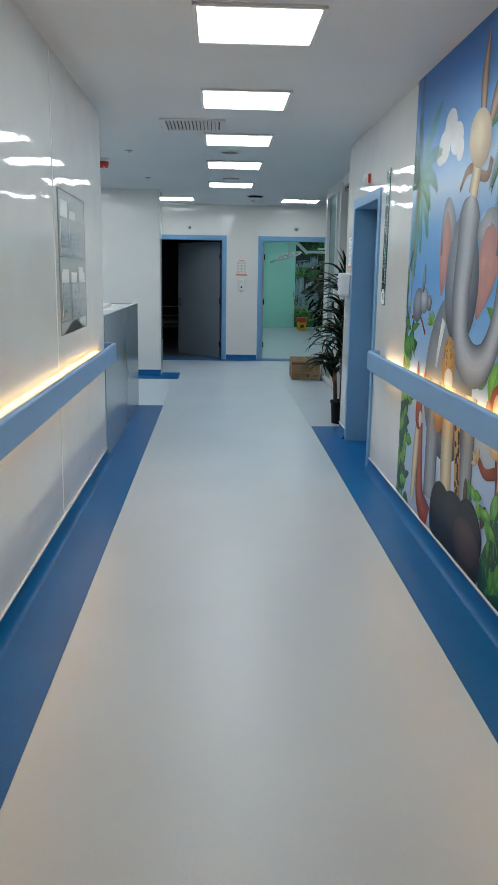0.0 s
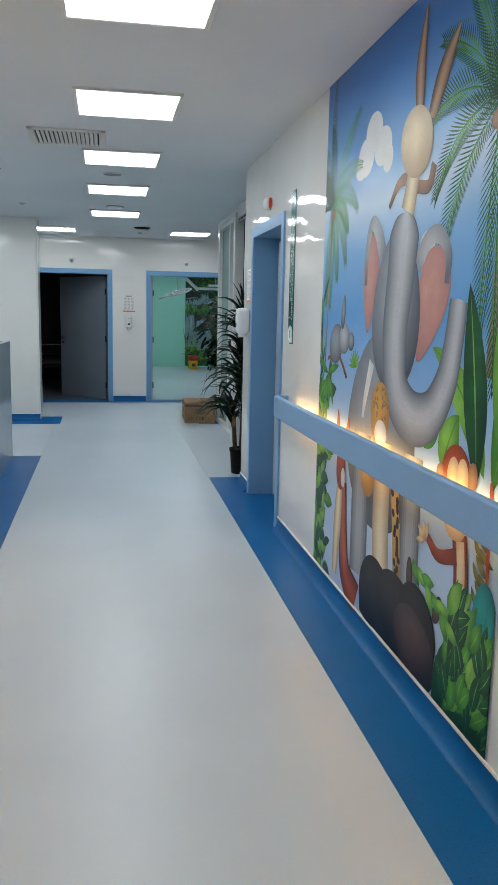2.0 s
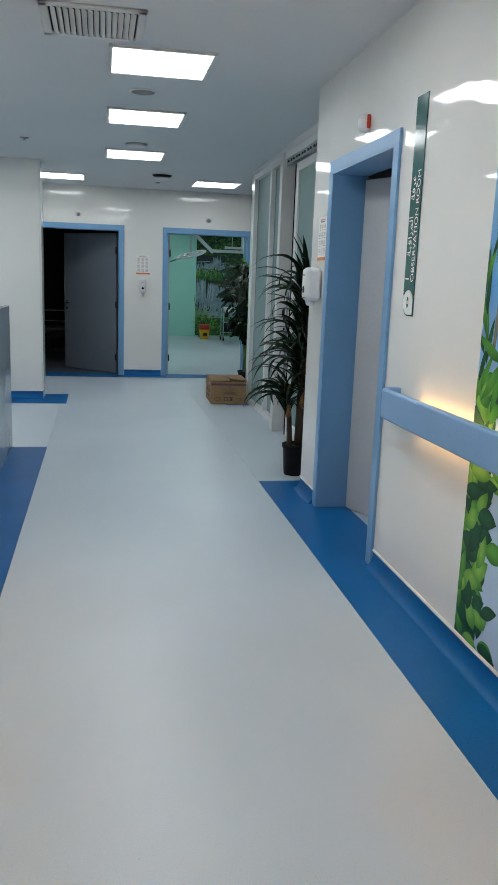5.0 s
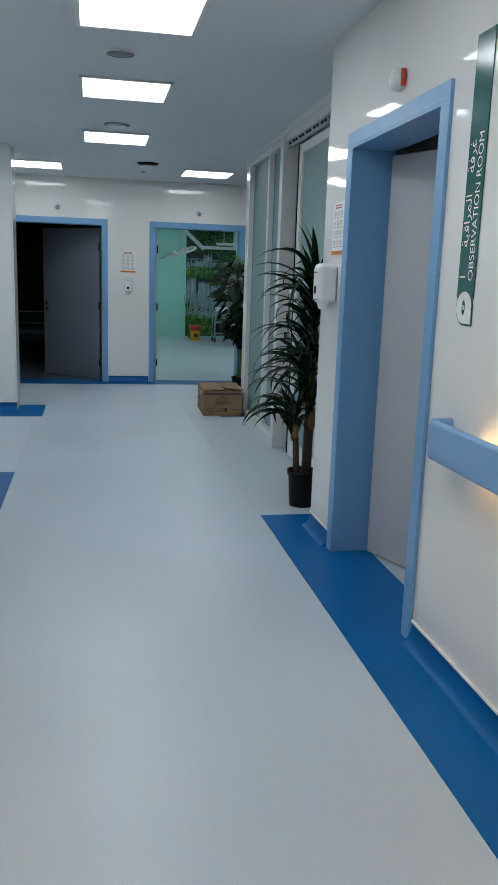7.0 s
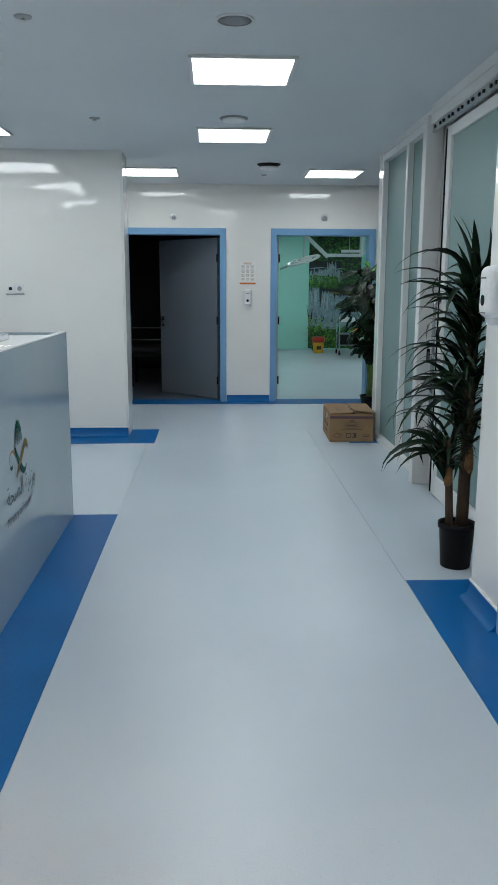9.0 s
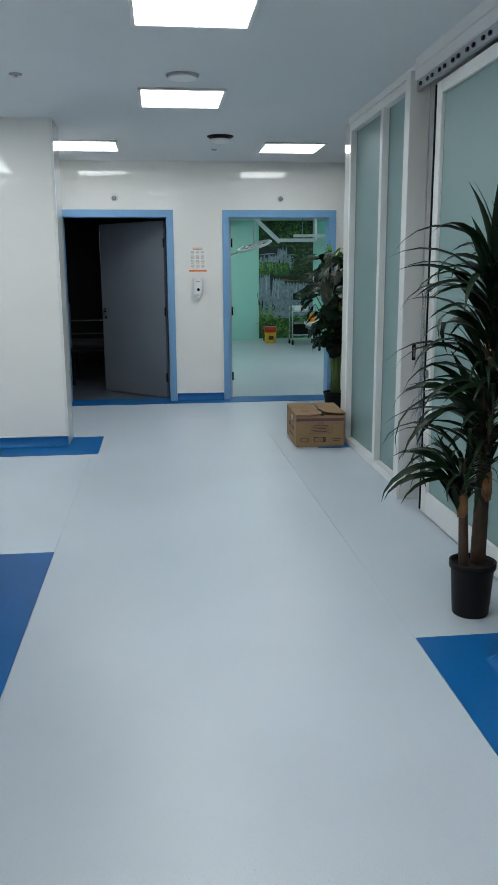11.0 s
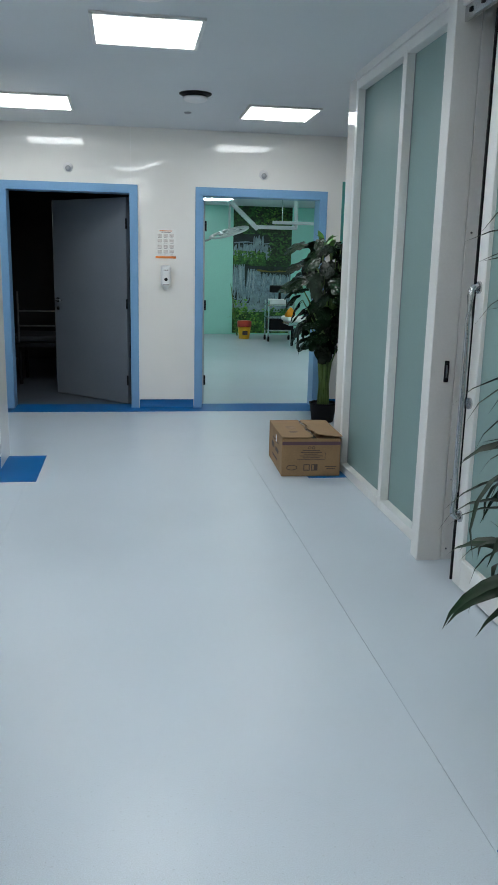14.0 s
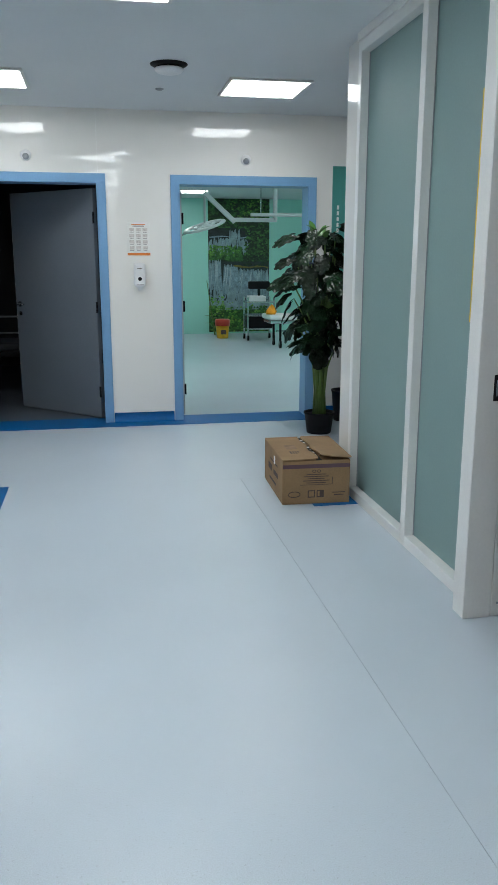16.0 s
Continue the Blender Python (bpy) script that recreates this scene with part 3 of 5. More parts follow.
def split_leaf(size, folds):
    """A heart-shaped leaf with deep side cuts, lying along +x, tip drooping."""
    bm = bmesh.new()
    n = 60
    rim, ribs = [], []
    for i in range(n + 1):
        a = -math.pi + i * math.tau / n
        r = size * 0.5 * (1 + 0.10 * abs(math.cos(a)))
        cut = math.cos(a * folds)
        if 0.35 < abs(a) < 2.6:
            r *= 0.86 + 0.14 * min(1, max(0, (cut + 0.75) * 1.6))
        if abs(a) > 2.75:
            r *= 0.55
        x, y = 0.52 * size + r * math.cos(a) * 1.05, r * math.sin(a) * 0.92
        rim.append(bm.verts.new((x, y, -0.45 * y * y / size - 0.55 * x * x / size + 0.025 * size * math.sin(a * folds))))
        ribs.append(x)
    mid = bm.verts.new((0.42 * size, 0, -0.55 * 0.16 * size))
    for a, b in zip(rim, rim[1:]):
        bm.faces.new((mid, a, b)).smooth = True
    return bm


# ---- potted dracaena by the sliding door ----
rng = random.Random(7)
pot1 = thing("potted_dracaena", pose(1.432, 7.10, 0), "tall dracaena with arching leaves in a black pot", "potted plant")
pb1 = part("pot", spun([(0.074, 0.0), (0.077, 0.004), (0.090, 0.205), (0.098, 0.21), (0.099, 0.237), (0.093, 0.237), (0.088, 0.218), (0.088, 0.217)]), black_plastic, pot1, "black ribbed plastic pot")
part("soil", spun([(0.086, 0.205), (0.08, 0.213), (0.03, 0.219), (0.005, 0.22)], 24), soil, pb1)
part("cane", tube(bmesh.new(), [(0.030 + 0.001 * k, 0.02, 0.20 + k * 0.11) for k in range(11)], lambda t: 0.033 - 0.010 * t, 10), bark, pot1, "thick brown cane")
part("cane", tube(bmesh.new(), [(-0.045 - 0.004 * k, -0.015, 0.20 + k * 0.07) for k in range(8)], lambda t: 0.022 - 0.006 * t, 10), bark, pot1, "slim brown cane")
part("sheath", spun([(0.030, 0.50), (0.034, 0.54), (0.030, 0.62), (0.02, 0.64)], 14), surface("tan_sheath", (0.22, 0.11, 0.045), 0.8, var=0.3, scale=25), pot1, "tan dry leaf sheath", Matrix.Translation((0.04, 0.02, 0)))
part("sheath", spun([(0.020, 0.44), (0.024, 0.47), (0.020, 0.53), (0.012, 0.55)], 14), bpy.data.materials["tan_sheath"], pot1, "tan dry leaf sheath", Matrix.Translation((-0.065, -0.015, 0)))
straps = [strap_leaf(0.60, 0.050, 100), strap_leaf(0.56, 0.046, 128), strap_leaf(0.60, 0.050, 152), strap_leaf(0.46, 0.046, 38)]
kinds = [part("leaf", bm, dark_green_leaf, pot1, "", Matrix.Translation((0.035, 0.02, 1.30)) @ pose(0, 0, 0, 0, 0, 150 + 40 * i) @ Matrix.Scale(0.8, 4)) for i, bm in enumerate(straps)]


def tuft(n, x, y, z0, z1, choice, lo, hi, tilt0, tilt1):
    """Leaves round a cane between two heights, shorter towards the wall and the glass."""
    for i in range(n):
        az = i * 137.5 + rng.uniform(-45, 45)
        ox, oy = math.cos(math.radians(az)), math.sin(math.radians(az))
        size = rng.uniform(lo, hi) * (0.45 if ox > 0.2 else 0.62 if oy < -0.6 else 1.0)
        again(kinds[rng.choice(choice)], Matrix.Translation((x, y, z0 + (z1 - z0) * (i + rng.random()) / n)) @ pose(0, 0, 0, rng.uniform(-30, 30), rng.uniform(tilt0, tilt1), az) @ Matrix.Scale(size, 4))


tuft(130, 0.038, 0.02, 0.58, 1.42, (3, 3, 0), 0.55, 0.85, -34, -8)
tuft(64, 0.036, 0.02, 0.70, 1.04, (0, 1, 2, 2), 0.66, 1.0, -14, 20)
tuft(46, 0.035, 0.02, 1.12, 1.48, (0, 0, 1, 2), 0.60, 0.95, -14, 14)
tuft(20, -0.070, -0.015, 0.44, 0.56, (3,), 0.55, 0.8, -20, 0)
tuft(40, -0.070, -0.015, 0.50, 0.66, (1, 2, 2), 0.55, 0.88, -16, 16)
for k in range(6):
    again(kinds[3], Matrix.Translation((0.035, 0.02, 1.38)) @ pose(0, 0, 0, 0, -30 + 7 * k, 150 + 47 * k) @ Matrix.Scale(0.95, 4))

# ---- potted split-leaf plant at the end wall ----
pot2 = thing("potted_monstera", pose(2.03, 12.46, 0), "dark green glossy split-leaf plant in a black pot", "potted plant")
pb2 = part("pot", spun([(0.10, 0.0), (0.103, 0.004), (0.125, 0.165), (0.132, 0.168), (0.132, 0.18), (0.122, 0.18), (0.118, 0.16), (0.118, 0.159)]), black_plastic, pot2, "round black plastic pot")
part("soil", spun([(0.116, 0.145), (0.08, 0.155), (0.005, 0.16)], 24), soil, pb2)
blades = [split_leaf(0.19, 6), split_leaf(0.16, 5), split_leaf(0.21, 7)]
lk = []
for i in range(132):
    h = 0.74 + 0.95 * (i / 132) + rng.uniform(-0.03, 0.03)
    az = i * 137.5 + rng.uniform(-20, 20)
    out = Vector((math.cos(math.radians(az)), math.sin(math.radians(az)), 0))
    reach = rng.uniform(0.05, 0.29) * (1.0 if out.x < 0.4 else 0.5)
    root = Vector((0.05 * math.cos(i * 2.4), 0.05 * math.sin(i * 2.4), 0.15))
    tip = out * reach + Vector((0, 0, h))
    if i % 3 == 0:
        mid = root * 0.6 + Vector((0, 0, h * 0.62)) + out * 0.03
        part("stalk", tube(bmesh.new(), [root, root * 0.8 + Vector((0, 0, h * 0.30)), mid, mid * 0.4 + tip * 0.6 + Vector((0, 0, 0.02)), tip], lambda t: 0.011 - 0.006 * t, 6), stem_green, pot2)
    m = Matrix.Translation(tip) @ pose(0, 0, 0, rng.uniform(-34, 34), rng.uniform(-22, 48) - 12 * (h > 1.5), az) @ Matrix.Scale(rng.uniform(0.62, 1.05), 4)
    if i < 3:
        lk.append(part("leaf", blades[i], monstera_leaf, pot2, "", m))
    else:
        again(lk[rng.randrange(3)], m)
for k in range(7):
    part("young_leaf", strap_leaf(0.17, 0.055, 50), young_leaf, pot2, "bright green young leaf", Matrix.Translation((0.05 - 0.02 * k, 0.01, 1.55 + 0.012 * k)) @ pose(0, 0, 0, 0, -12 + 9 * (k % 3), 137 * k))
pot3 = thing("plant_pot", pose(2.42, 12.95, 0), "black plastic plant pot by the end wall", "plant pot")
part("pot", spun([(0.11, 0.0), (0.13, 0.26), (0.137, 0.265), (0.137, 0.28), (0.125, 0.28), (0.12, 0.25)]), black_plastic, pot3)

# ---- cardboard box ----
bx = thing("cardboard_box", pose(1.472, 10.79, 0.0035, 0, 0, -2.0), "loosely closed brown cardboard box with dark printing", "cardboard box")
W, D, Hh = 0.207, 0.31, 0.268
part("carton", boxed((-W, -D, 0), (W, D, Hh), 0.004, 2), card, bx, "brown corrugated carton")


def flap(x0, x1, bow, rag, seed, label, m):
    """A thin top flap with a worn, uneven inner edge and a slight bow."""
    rf, bm, n, rows = random.Random(seed), bmesh.new(), 26, []
    for i in range(n + 1):
        y = -D - 0.004 + (2 * D + 0.004) * i / n
        edge = rf.uniform(-rag, rag) + 0.010 * math.sin(i * 0.5)
        lift = bow * (1 - i / n) ** 2
        row = []
        for k in range(5):
            f = k / 4
            inner = f if abs(x1) < abs(x0) else 1 - f
            row.append((x0 + (x1 - x0) * f + edge * inner ** 4, y, Hh + 0.002 + lift * inner ** 2))
        rows.append([[bm.verts.new((x, y, z + h)) for x, y, z in row] for h in (0.0, 0.005)])
    for a, b in zip(rows, rows[1:]):
        for k in range(4):
            bm.faces.new((a[1][k], a[1][k + 1], b[1][k + 1], b[1][k]))
            bm.faces.new((a[0][k + 1], a[0][k], b[0][k], b[0][k + 1]))
        bm.faces.new((a[0][0], a[1][0], b[1][0], b[0][0]))
        bm.faces.new((a[1][4], a[0][4], b[0][4], b[1][4]))
    for r in (rows[0], rows[-1]):
        for k in range(4):
            bm.faces.new((r[0][k], r[0][k + 1], r[1][k + 1], r[1][k]))
    bmesh.ops.recalc_face_normals(bm, faces=bm.faces)
    part("flap", bm, card, bx, label, m)


flap(-W, 0.010, 0.006, 0.006, 4, "folded top flap with a worn edge", pose(0, 0, 0.002, 0, 0, 0))
flap(W + 0.010, 0.022, 0.020, 0.006, 9, "slightly lifted top flap", pose(0, 0, 0.009, -0.8, 0.6, -1.2))
# the carton is solid; a black strip stands for the shade between flaps
part("gap", boxed((0.002, -D + 0.004, Hh - 0.003), (0.034, D - 0.004, Hh + 0.0015)), black_plastic, bx, "black strip for the shade between flaps")
for k in range(7):
    part("torn_tape", boxed((0.006 + 0.003 * (k % 3), -D + 0.10 + k * 0.065, Hh + 0.0075), (0.022 + 0.004 * (k % 2), -D + 0.125 + k * 0.065, Hh + 0.0092), 0.0005), paper, bx, "torn white tape shred")
part("printed_band", boxed((-W + 0.002, -D - 0.0012, 0.222), (W - 0.002, -D - 0.0004, 0.246)), tape, bx, "dark purple band")
for x0, x1, z0, z1 in ((-0.06, 0.06, 0.181, 0.186), (-0.075, 0.075, 0.168, 0.173), (-0.05, 0.05, 0.155, 0.160), (-0.08, 0.08, 0.142, 0.147), (-0.06, 0.06, 0.129, 0.134),
                       (-0.10, 0.10, 0.118, 0.121), (0.097, 0.1, 0.122, 0.165), (0.10, 0.18, 0.065, 0.07), (0.11, 0.17, 0.05, 0.055)):
    part("printed_mark", boxed((x0, -D - 0.0012, z0), (x1, -D - 0.0004, z1)), card_print, bx)
part("printed_ring", ribbon([(0.036 * math.cos(a * math.tau / 16), 0.017 * math.sin(a * math.tau / 16)) for a in range(17)], 0.005, 2), card_print, bx, "", Matrix(((1, 0, 0, -0.135), (0, 0, -1, -D - 0.001), (0, 1, 0, 0.062), (0, 0, 0, 1))))
for x in (-0.014, 0.014):
    part("printed_ring", ribbon([(0.010 * math.cos(a * math.tau / 12), 0.008 * math.sin(a * math.tau / 12)) for a in range(13)], 0.004, 2), card_print, bx, "", Matrix(((1, 0, 0, x), (0, 0, -1, -D - 0.0014), (0, 1, 0, 0.203), (0, 0, 0, 1))))
for s in (1, -1):
    part("printed_stroke", boxed((-0.022, -D - 0.0022, -0.002), (0.022, -D - 0.0016, 0.002)), card, bx, "", Matrix.Translation((-0.03, 0, 0.0625)) @ pose(0, 0, 0, 0, 45 * s, 0))
for k in range(4):
    part("printed_bar", boxed((-0.125 + k * 0.016, -0.16, Hh + 0.0092), (-0.116 + k * 0.016, -0.10, Hh + 0.0102)), card_print, bx)
part("torn_label", boxed((-W - 0.0016, -0.07, 0.19), (-W - 0.0004, -0.03, 0.24)), paper, bx, "small torn white label")
for x in (-0.03, 0.025):
    part("printed_frame", boxed((x - 0.022, -D - 0.0012, 0.04), (x + 0.022, -D - 0.0004, 0.085)), card_print, bx)
    part("printed_inset", boxed((x - 0.016, -D - 0.0018, 0.046), (x + 0.016 - 0.02 * (x > 0), -D - 0.0013, 0.079)), card, bx)
for y0, y1, z0, z1 in ((-0.10, 0.12, 0.06, 0.075), (-0.16, -0.02, 0.12, 0.15), (0.04, 0.16, 0.12, 0.16), (-0.15, 0.1, 0.19, 0.2)):
    part("printed_mark", boxed((-W - 0.0012, y0, z0), (-W - 0.0004, y1, z1)), card_print, bx)
part("printed_mark", boxed((-0.13, -0.05, Hh + 0.0092), (-0.06, 0.07, Hh + 0.0100)), surface("faded_print", (0.24, 0.15, 0.09), 0.8, var=0.2, scale=30), bx, "faded printed patch")

# ---- wall fixtures ----
def notice(name, m, w, h, label):
    """A printed sheet in x and z, facing -y, origin at its lower left."""
    t = thing(name, m, label, "notice", "printed hygiene notices")
    sheet = part("sheet", boxed((0, -0.004, 0), (w, -0.0005, h), 0.001), paper, t, "white laminated sheet")
    part("footer", boxed((0, -0.0052, 0.0), (w, -0.0042, h * 0.075)), orange, sheet, "orange footer strip")
    part("heading", boxed((w * 0.2, -0.0052, h * 0.925), (w * 0.8, -0.0042, h * 0.95)), orange, sheet)
    part("heading", boxed((w * 0.25, -0.0052, h * 0.88), (w * 0.75, -0.0042, h * 0.905)), ink, sheet)
    for r in range(4):
        for c in range(3):
            x, z = w * (0.10 + 0.29 * c), h * (0.13 + 0.185 * r)
            bm = boxed((x, -0.0052, z + h * 0.05), (x + w * 0.21, -0.0044, z + h * 0.15), 0.0003)
            part("picture", bm, bpy.data.materials["faint_print"], sheet)
            part("caption", boxed((x + w * 0.02, -0.0052, z + h * 0.015), (x + w * 0.19, -0.0044, z + h * 0.027)), ink, sheet)
    return t


surface("faint_print", (0.62, 0.58, 0.56), 0.6, var=0.2, scale=60)
notice("hygiene_notice", pose(0.488, END, 1.476), 0.197, 0.276, "white hygiene notice with an orange foot")
notice("hygiene_notice", pose(RIGHT, 6.485, 1.575, 0, 0, -90), 0.185, 0.268, "white hygiene notice with an orange foot")


def dispenser(m, w, h, d, label):
    t = thing("soap_dispenser", m, label, "soap dispenser")
    bm = boxed((-w / 2, -d, 0.03), (w / 2, -0.001, h), min(w, d) * 0.32, 5)
    body = part("body", bm, white_plastic, t, "rounded white plastic body")
    part("nozzle", rod(bmesh.new(), (0, -d * 0.55, 0.0), (0, -d * 0.55, 0.032), w * 0.18, w * 0.26, 14), white_plastic, body)
    part("window", rod(bmesh.new(), (0, -d - 0.002, h * 0.42), (0, -d + 0.002, h * 0.42), w * 0.17, seg=18), black_plastic, body, "small dark round window")
    part("marking", boxed((-w * 0.22, -d - 0.0012, h * 0.78), (w * 0.22, -d + 0.001, h * 0.81)), ink, body)
    part("marking", boxed((-w * 0.3, -d - 0.0012, h * 0.2), (w * 0.3, -d + 0.001, h * 0.22)), ink, body)
    part("back_plate", boxed((-w * 0.44, -0.006, 0.05), (w * 0.44, -0.0005, h - 0.02), 0.002), grey_plastic, t)
    return t


dispenser(pose(0.584, END, 1.178), 0.098, 0.235, 0.085, "narrow white wall soap dispenser")
dispenser(pose(RIGHT, 6.415, 1.29, 0, 0, -90), 0.130, 0.240, 0.105, "rounded white wall soap dispenser")

for x in (-0.32, 1.531):
    t = thing("wall_sensor", pose(x, END, 2.284), "small round white sensor above a doorway", "wall sensor", "sensors above the doorways")
    part("plate", spun([(0.044, 0.001), (0.044, 0.010), (0.036, 0.018), (0.01, 0.020)], 24), white_plastic, t, "", pose(0, 0, 0, 90, 0, 0))
    part("lens", spun([(0.026, 0.018), (0.026, 0.030), (0.018, 0.042), (0.004, 0.046)], 20), grey_plastic, t, "grey round lens", pose(0, 0, -0.012, 90, 0, 0))

al = thing("alarm_beacon", pose(RIGHT, 5.62, 2.265), "round white alarm beacon with a red lens", "alarm beacon")
part("base", spun([(0.046, 0), (0.046, 0.02), (0.042, 0.036), (0.028, 0.048), (0.008, 0.052)], 28), white_plastic, al, "round white domed base", pose(-0.001, 0, 0, 0, -90, 0))
part("lens", boxed((-0.024, -0.054, -0.034), (-0.004, -0.043, 0.034), 0.004, 3), red_plastic, al, "upright red lens")
al2 = thing("ceiling_sounder", pose(-1.04, 7.80, CEIL), "red alarm sounder on a white ceiling base", "alarm sounder")
part("base", spun([(0.062, 0.0), (0.062, -0.022), (0.055, -0.030), (0.01, -0.031)], 28), white_plastic, al2, "round white base")
part("sounder", spun([(0.050, -0.031), (0.053, -0.05), (0.045, -0.075), (0.01, -0.078)], 24), red_plastic, al2, "red sounder body")
for k in range(6):
    a = k * math.tau / 6
    part("foot", rod(bmesh.new(), (0.034 * math.cos(a), 0.034 * math.sin(a), -0.074), (0.034 * math.cos(a), 0.034 * math.sin(a), -0.092), 0.011, 0.008, 8), red_plastic, al2)

# double socket on the bay wall
so = thing("wall_socket", pose(-1.70, 10.83, 1.42), "white double wall socket with dark inserts", "wall socket")
for k, x in enumerate((-0.042, 0.042)):
    part("plate", boxed((x - 0.040, -0.010, -0.040), (x + 0.040, -0.001, 0.040), 0.004, 2), white_plastic, so)
    if k:
        part("insert", rod(bmesh.new(), (x, -0.013, 0), (x, -0.009, 0), 0.022, seg=18), grey_plastic, so, "round dark socket")
    else:
        part("insert", boxed((x - 0.016, -0.013, -0.014), (x + 0.016, -0.009, 0.014), 0.002), black_plastic, so, "square dark socket")
part("shelf", boxed((-0.085, -0.014, -0.058), (0.085, -0.001, -0.046), 0.002), grey_plastic, so)

# room sign with two lines of upright lettering
sg = thing("room_sign", pose(RIGHT, 4.872, 1.285), "tall dark green room sign with white lettering", "sign")
SM = Matrix(((0, 0, -1, 0), (-1, 0, 0, 0), (0, 1, 0, 0), (0, 0, 0, 1)))
part("plate", boxed((-0.005, -0.062, 0.105), (-0.001, 0.062, 0.967), 0.001), sign_green, sg, "dark green acrylic plate")
tip = rod(bmesh.new(), (-0.0045, 0, 0), (-0.001, 0, 0), 0.0615, seg=36)
part("badge_rim", tip, sign_green, sg, "", Matrix.Translation((0, 0, 0.075)))
part("badge_rim", boxed((-0.0045, -0.0615, 0.0135), (-0.001, 0.0, 0.075)), sign_green, sg)
part("badge", rod(bmesh.new(), (-0.0065, 0, 0), (-0.0047, 0, 0), 0.055, seg=36), sign_white, sg, "rounded white badge", Matrix.Translation((0, 0, 0.075)))
part("badge_corner", boxed((-0.0063, -0.055, 0.020), (-0.0047, 0.0, 0.075)), sign_white, sg)
eye = bmesh.new()
ring = [eye.verts.new((-0.0072, 0.012 * math.sin(a), 0.026 * math.cos(a))) for a in [k * math.tau / 24 for k in range(24)]]
eye.faces.new(ring)
part("eye_mark", eye, sign_green, sg, "green eye-shaped mark", Matrix.Translation((0, 0, 0.075)))
part("eye_ring", rod(bmesh.new(), (-0.0082, 0, 0), (-0.0074, 0, 0), 0.008, seg=16), sign_white, sg, "", Matrix.Translation((0, 0, 0.075)))
part("eye_dot", rod(bmesh.new(), (-0.009, 0, 0), (-0.0083, 0, 0), 0.004, seg=12), sign_green, sg, "", Matrix.Translation((0, 0, 0.075)))
UP = Matrix(((0, 0, -1, -0.0056), (0, 1, 0, 0), (1, 0, 0, 0), (0, 0, 0, 1)))
words("lettering", "OBSERVATION ROOM", 0.049, sign_white, sg, Matrix.Translation((0, -0.030, 0.165)) @ UP, "white capital lettering")
arabic = "1     \ufe94\ufe92\ufed7\ufe8d\ufeae\ufee4\ufedf\ufe8d    \ufe94\ufed3\ufeae\ufecf"
words("lettering", arabic, 0.060, sign_white, sg, Matrix.Translation((0, 0.026, 0.165)) @ UP, "white Arabic lettering")

ts = thing("room_sign", pose(2.32, END, 1.28), "tall teal green sign on the end wall", "sign")
part("plate", boxed((0, -0.005, 0.0), (0.125, -0.001, 0.97), 0.001), surface("teal_sign", (0.06, 0.30, 0.27), 0.3, var=0.05), ts)
for k in range(9):
    part("marking", boxed((0.045, -0.0062, 0.2 + k * 0.05), (0.065, -0.0052, 0.235 + k * 0.05)), sign_white, ts)

# leaflet holder on the left wall
lh = thing("leaflet_holder", pose(LEFT, 4.10, 1.14), "flat clear wall holder filled with white leaflets", "leaflet holder")
part("back", boxed((0.001, -0.44, 0.0), (0.004, 0.44, 0.82), 0.001), surface("pale_backing", (0.66, 0.68, 0.66), 0.12, var=0.05), lh, "pale backing board")
for lo, hi in (((0.001, -0.447, 0.0), (0.008, -0.441, 0.82)), ((0.001, 0.441, 0.0), (0.006, 0.446, 0.82)), ((0.001, -0.447, 0.8205), (0.008, 0.446, 0.826))):
    part("edge", boxed(lo, hi, 0.001), grey_plastic, lh, "thin dark edge")
wave = bmesh.new()
line = [(-0.44 + 0.88 * k / 24, 0.035 + 0.03 * math.sin(k * 0.27 - 1.6)) for k in range(25)]
wave.faces.new([wave.verts.new((0.0052, y, z)) for y, z in [(-0.44, 0.002)] + line + [(0.44, 0.002)]])
part("footer", wave, surface("dark_green_print", (0.02, 0.03, 0.025), 0.3, var=0.2), lh, "dark green wavy footer")
lr = random.Random(5)
for r in range(2):
    for c in range(3):
        y, z = -0.405 + c * 0.28, 0.10 + r * 0.37
        for s in range(2):
            w, hgt = lr.uniform(0.17, 0.22), lr.uniform(0.20, 0.31)
            y0 = y + lr.uniform(0.0, 0.24 - w)
            sheet = part("leaflet", boxed((0.0055 + 0.002 * s, y0, z + 0.01 * s), (0.007 + 0.002 * s, y0 + w, z + hgt - 0.04 * s)), paper, lh, "white printed leaflet", pose(0, 0, 0, lr.uniform(-0.6, 0.6), 0, 0))
        for q in range(5):
            part("printed_line", boxed((0.0093, y0 + 0.02, z + 0.03 + q * 0.026), (0.0096, y0 + w - lr.uniform(0.02, 0.07), z + 0.041 + q * 0.026)), bpy.data.materials["faint_print"] if q % 2 else ink, lh)
        pk = part("pocket", boxed((0.0125, y - 0.01, z - 0.02), (0.0145, y + 0.25, z + 0.20), 0.0008), clear, lh, "clear acrylic pocket")
        pk.visible_shadow = False
        part("pocket_base", boxed((0.0045, y - 0.01, z - 0.024), (0.0145, y + 0.25, z - 0.0205)), clear, lh)

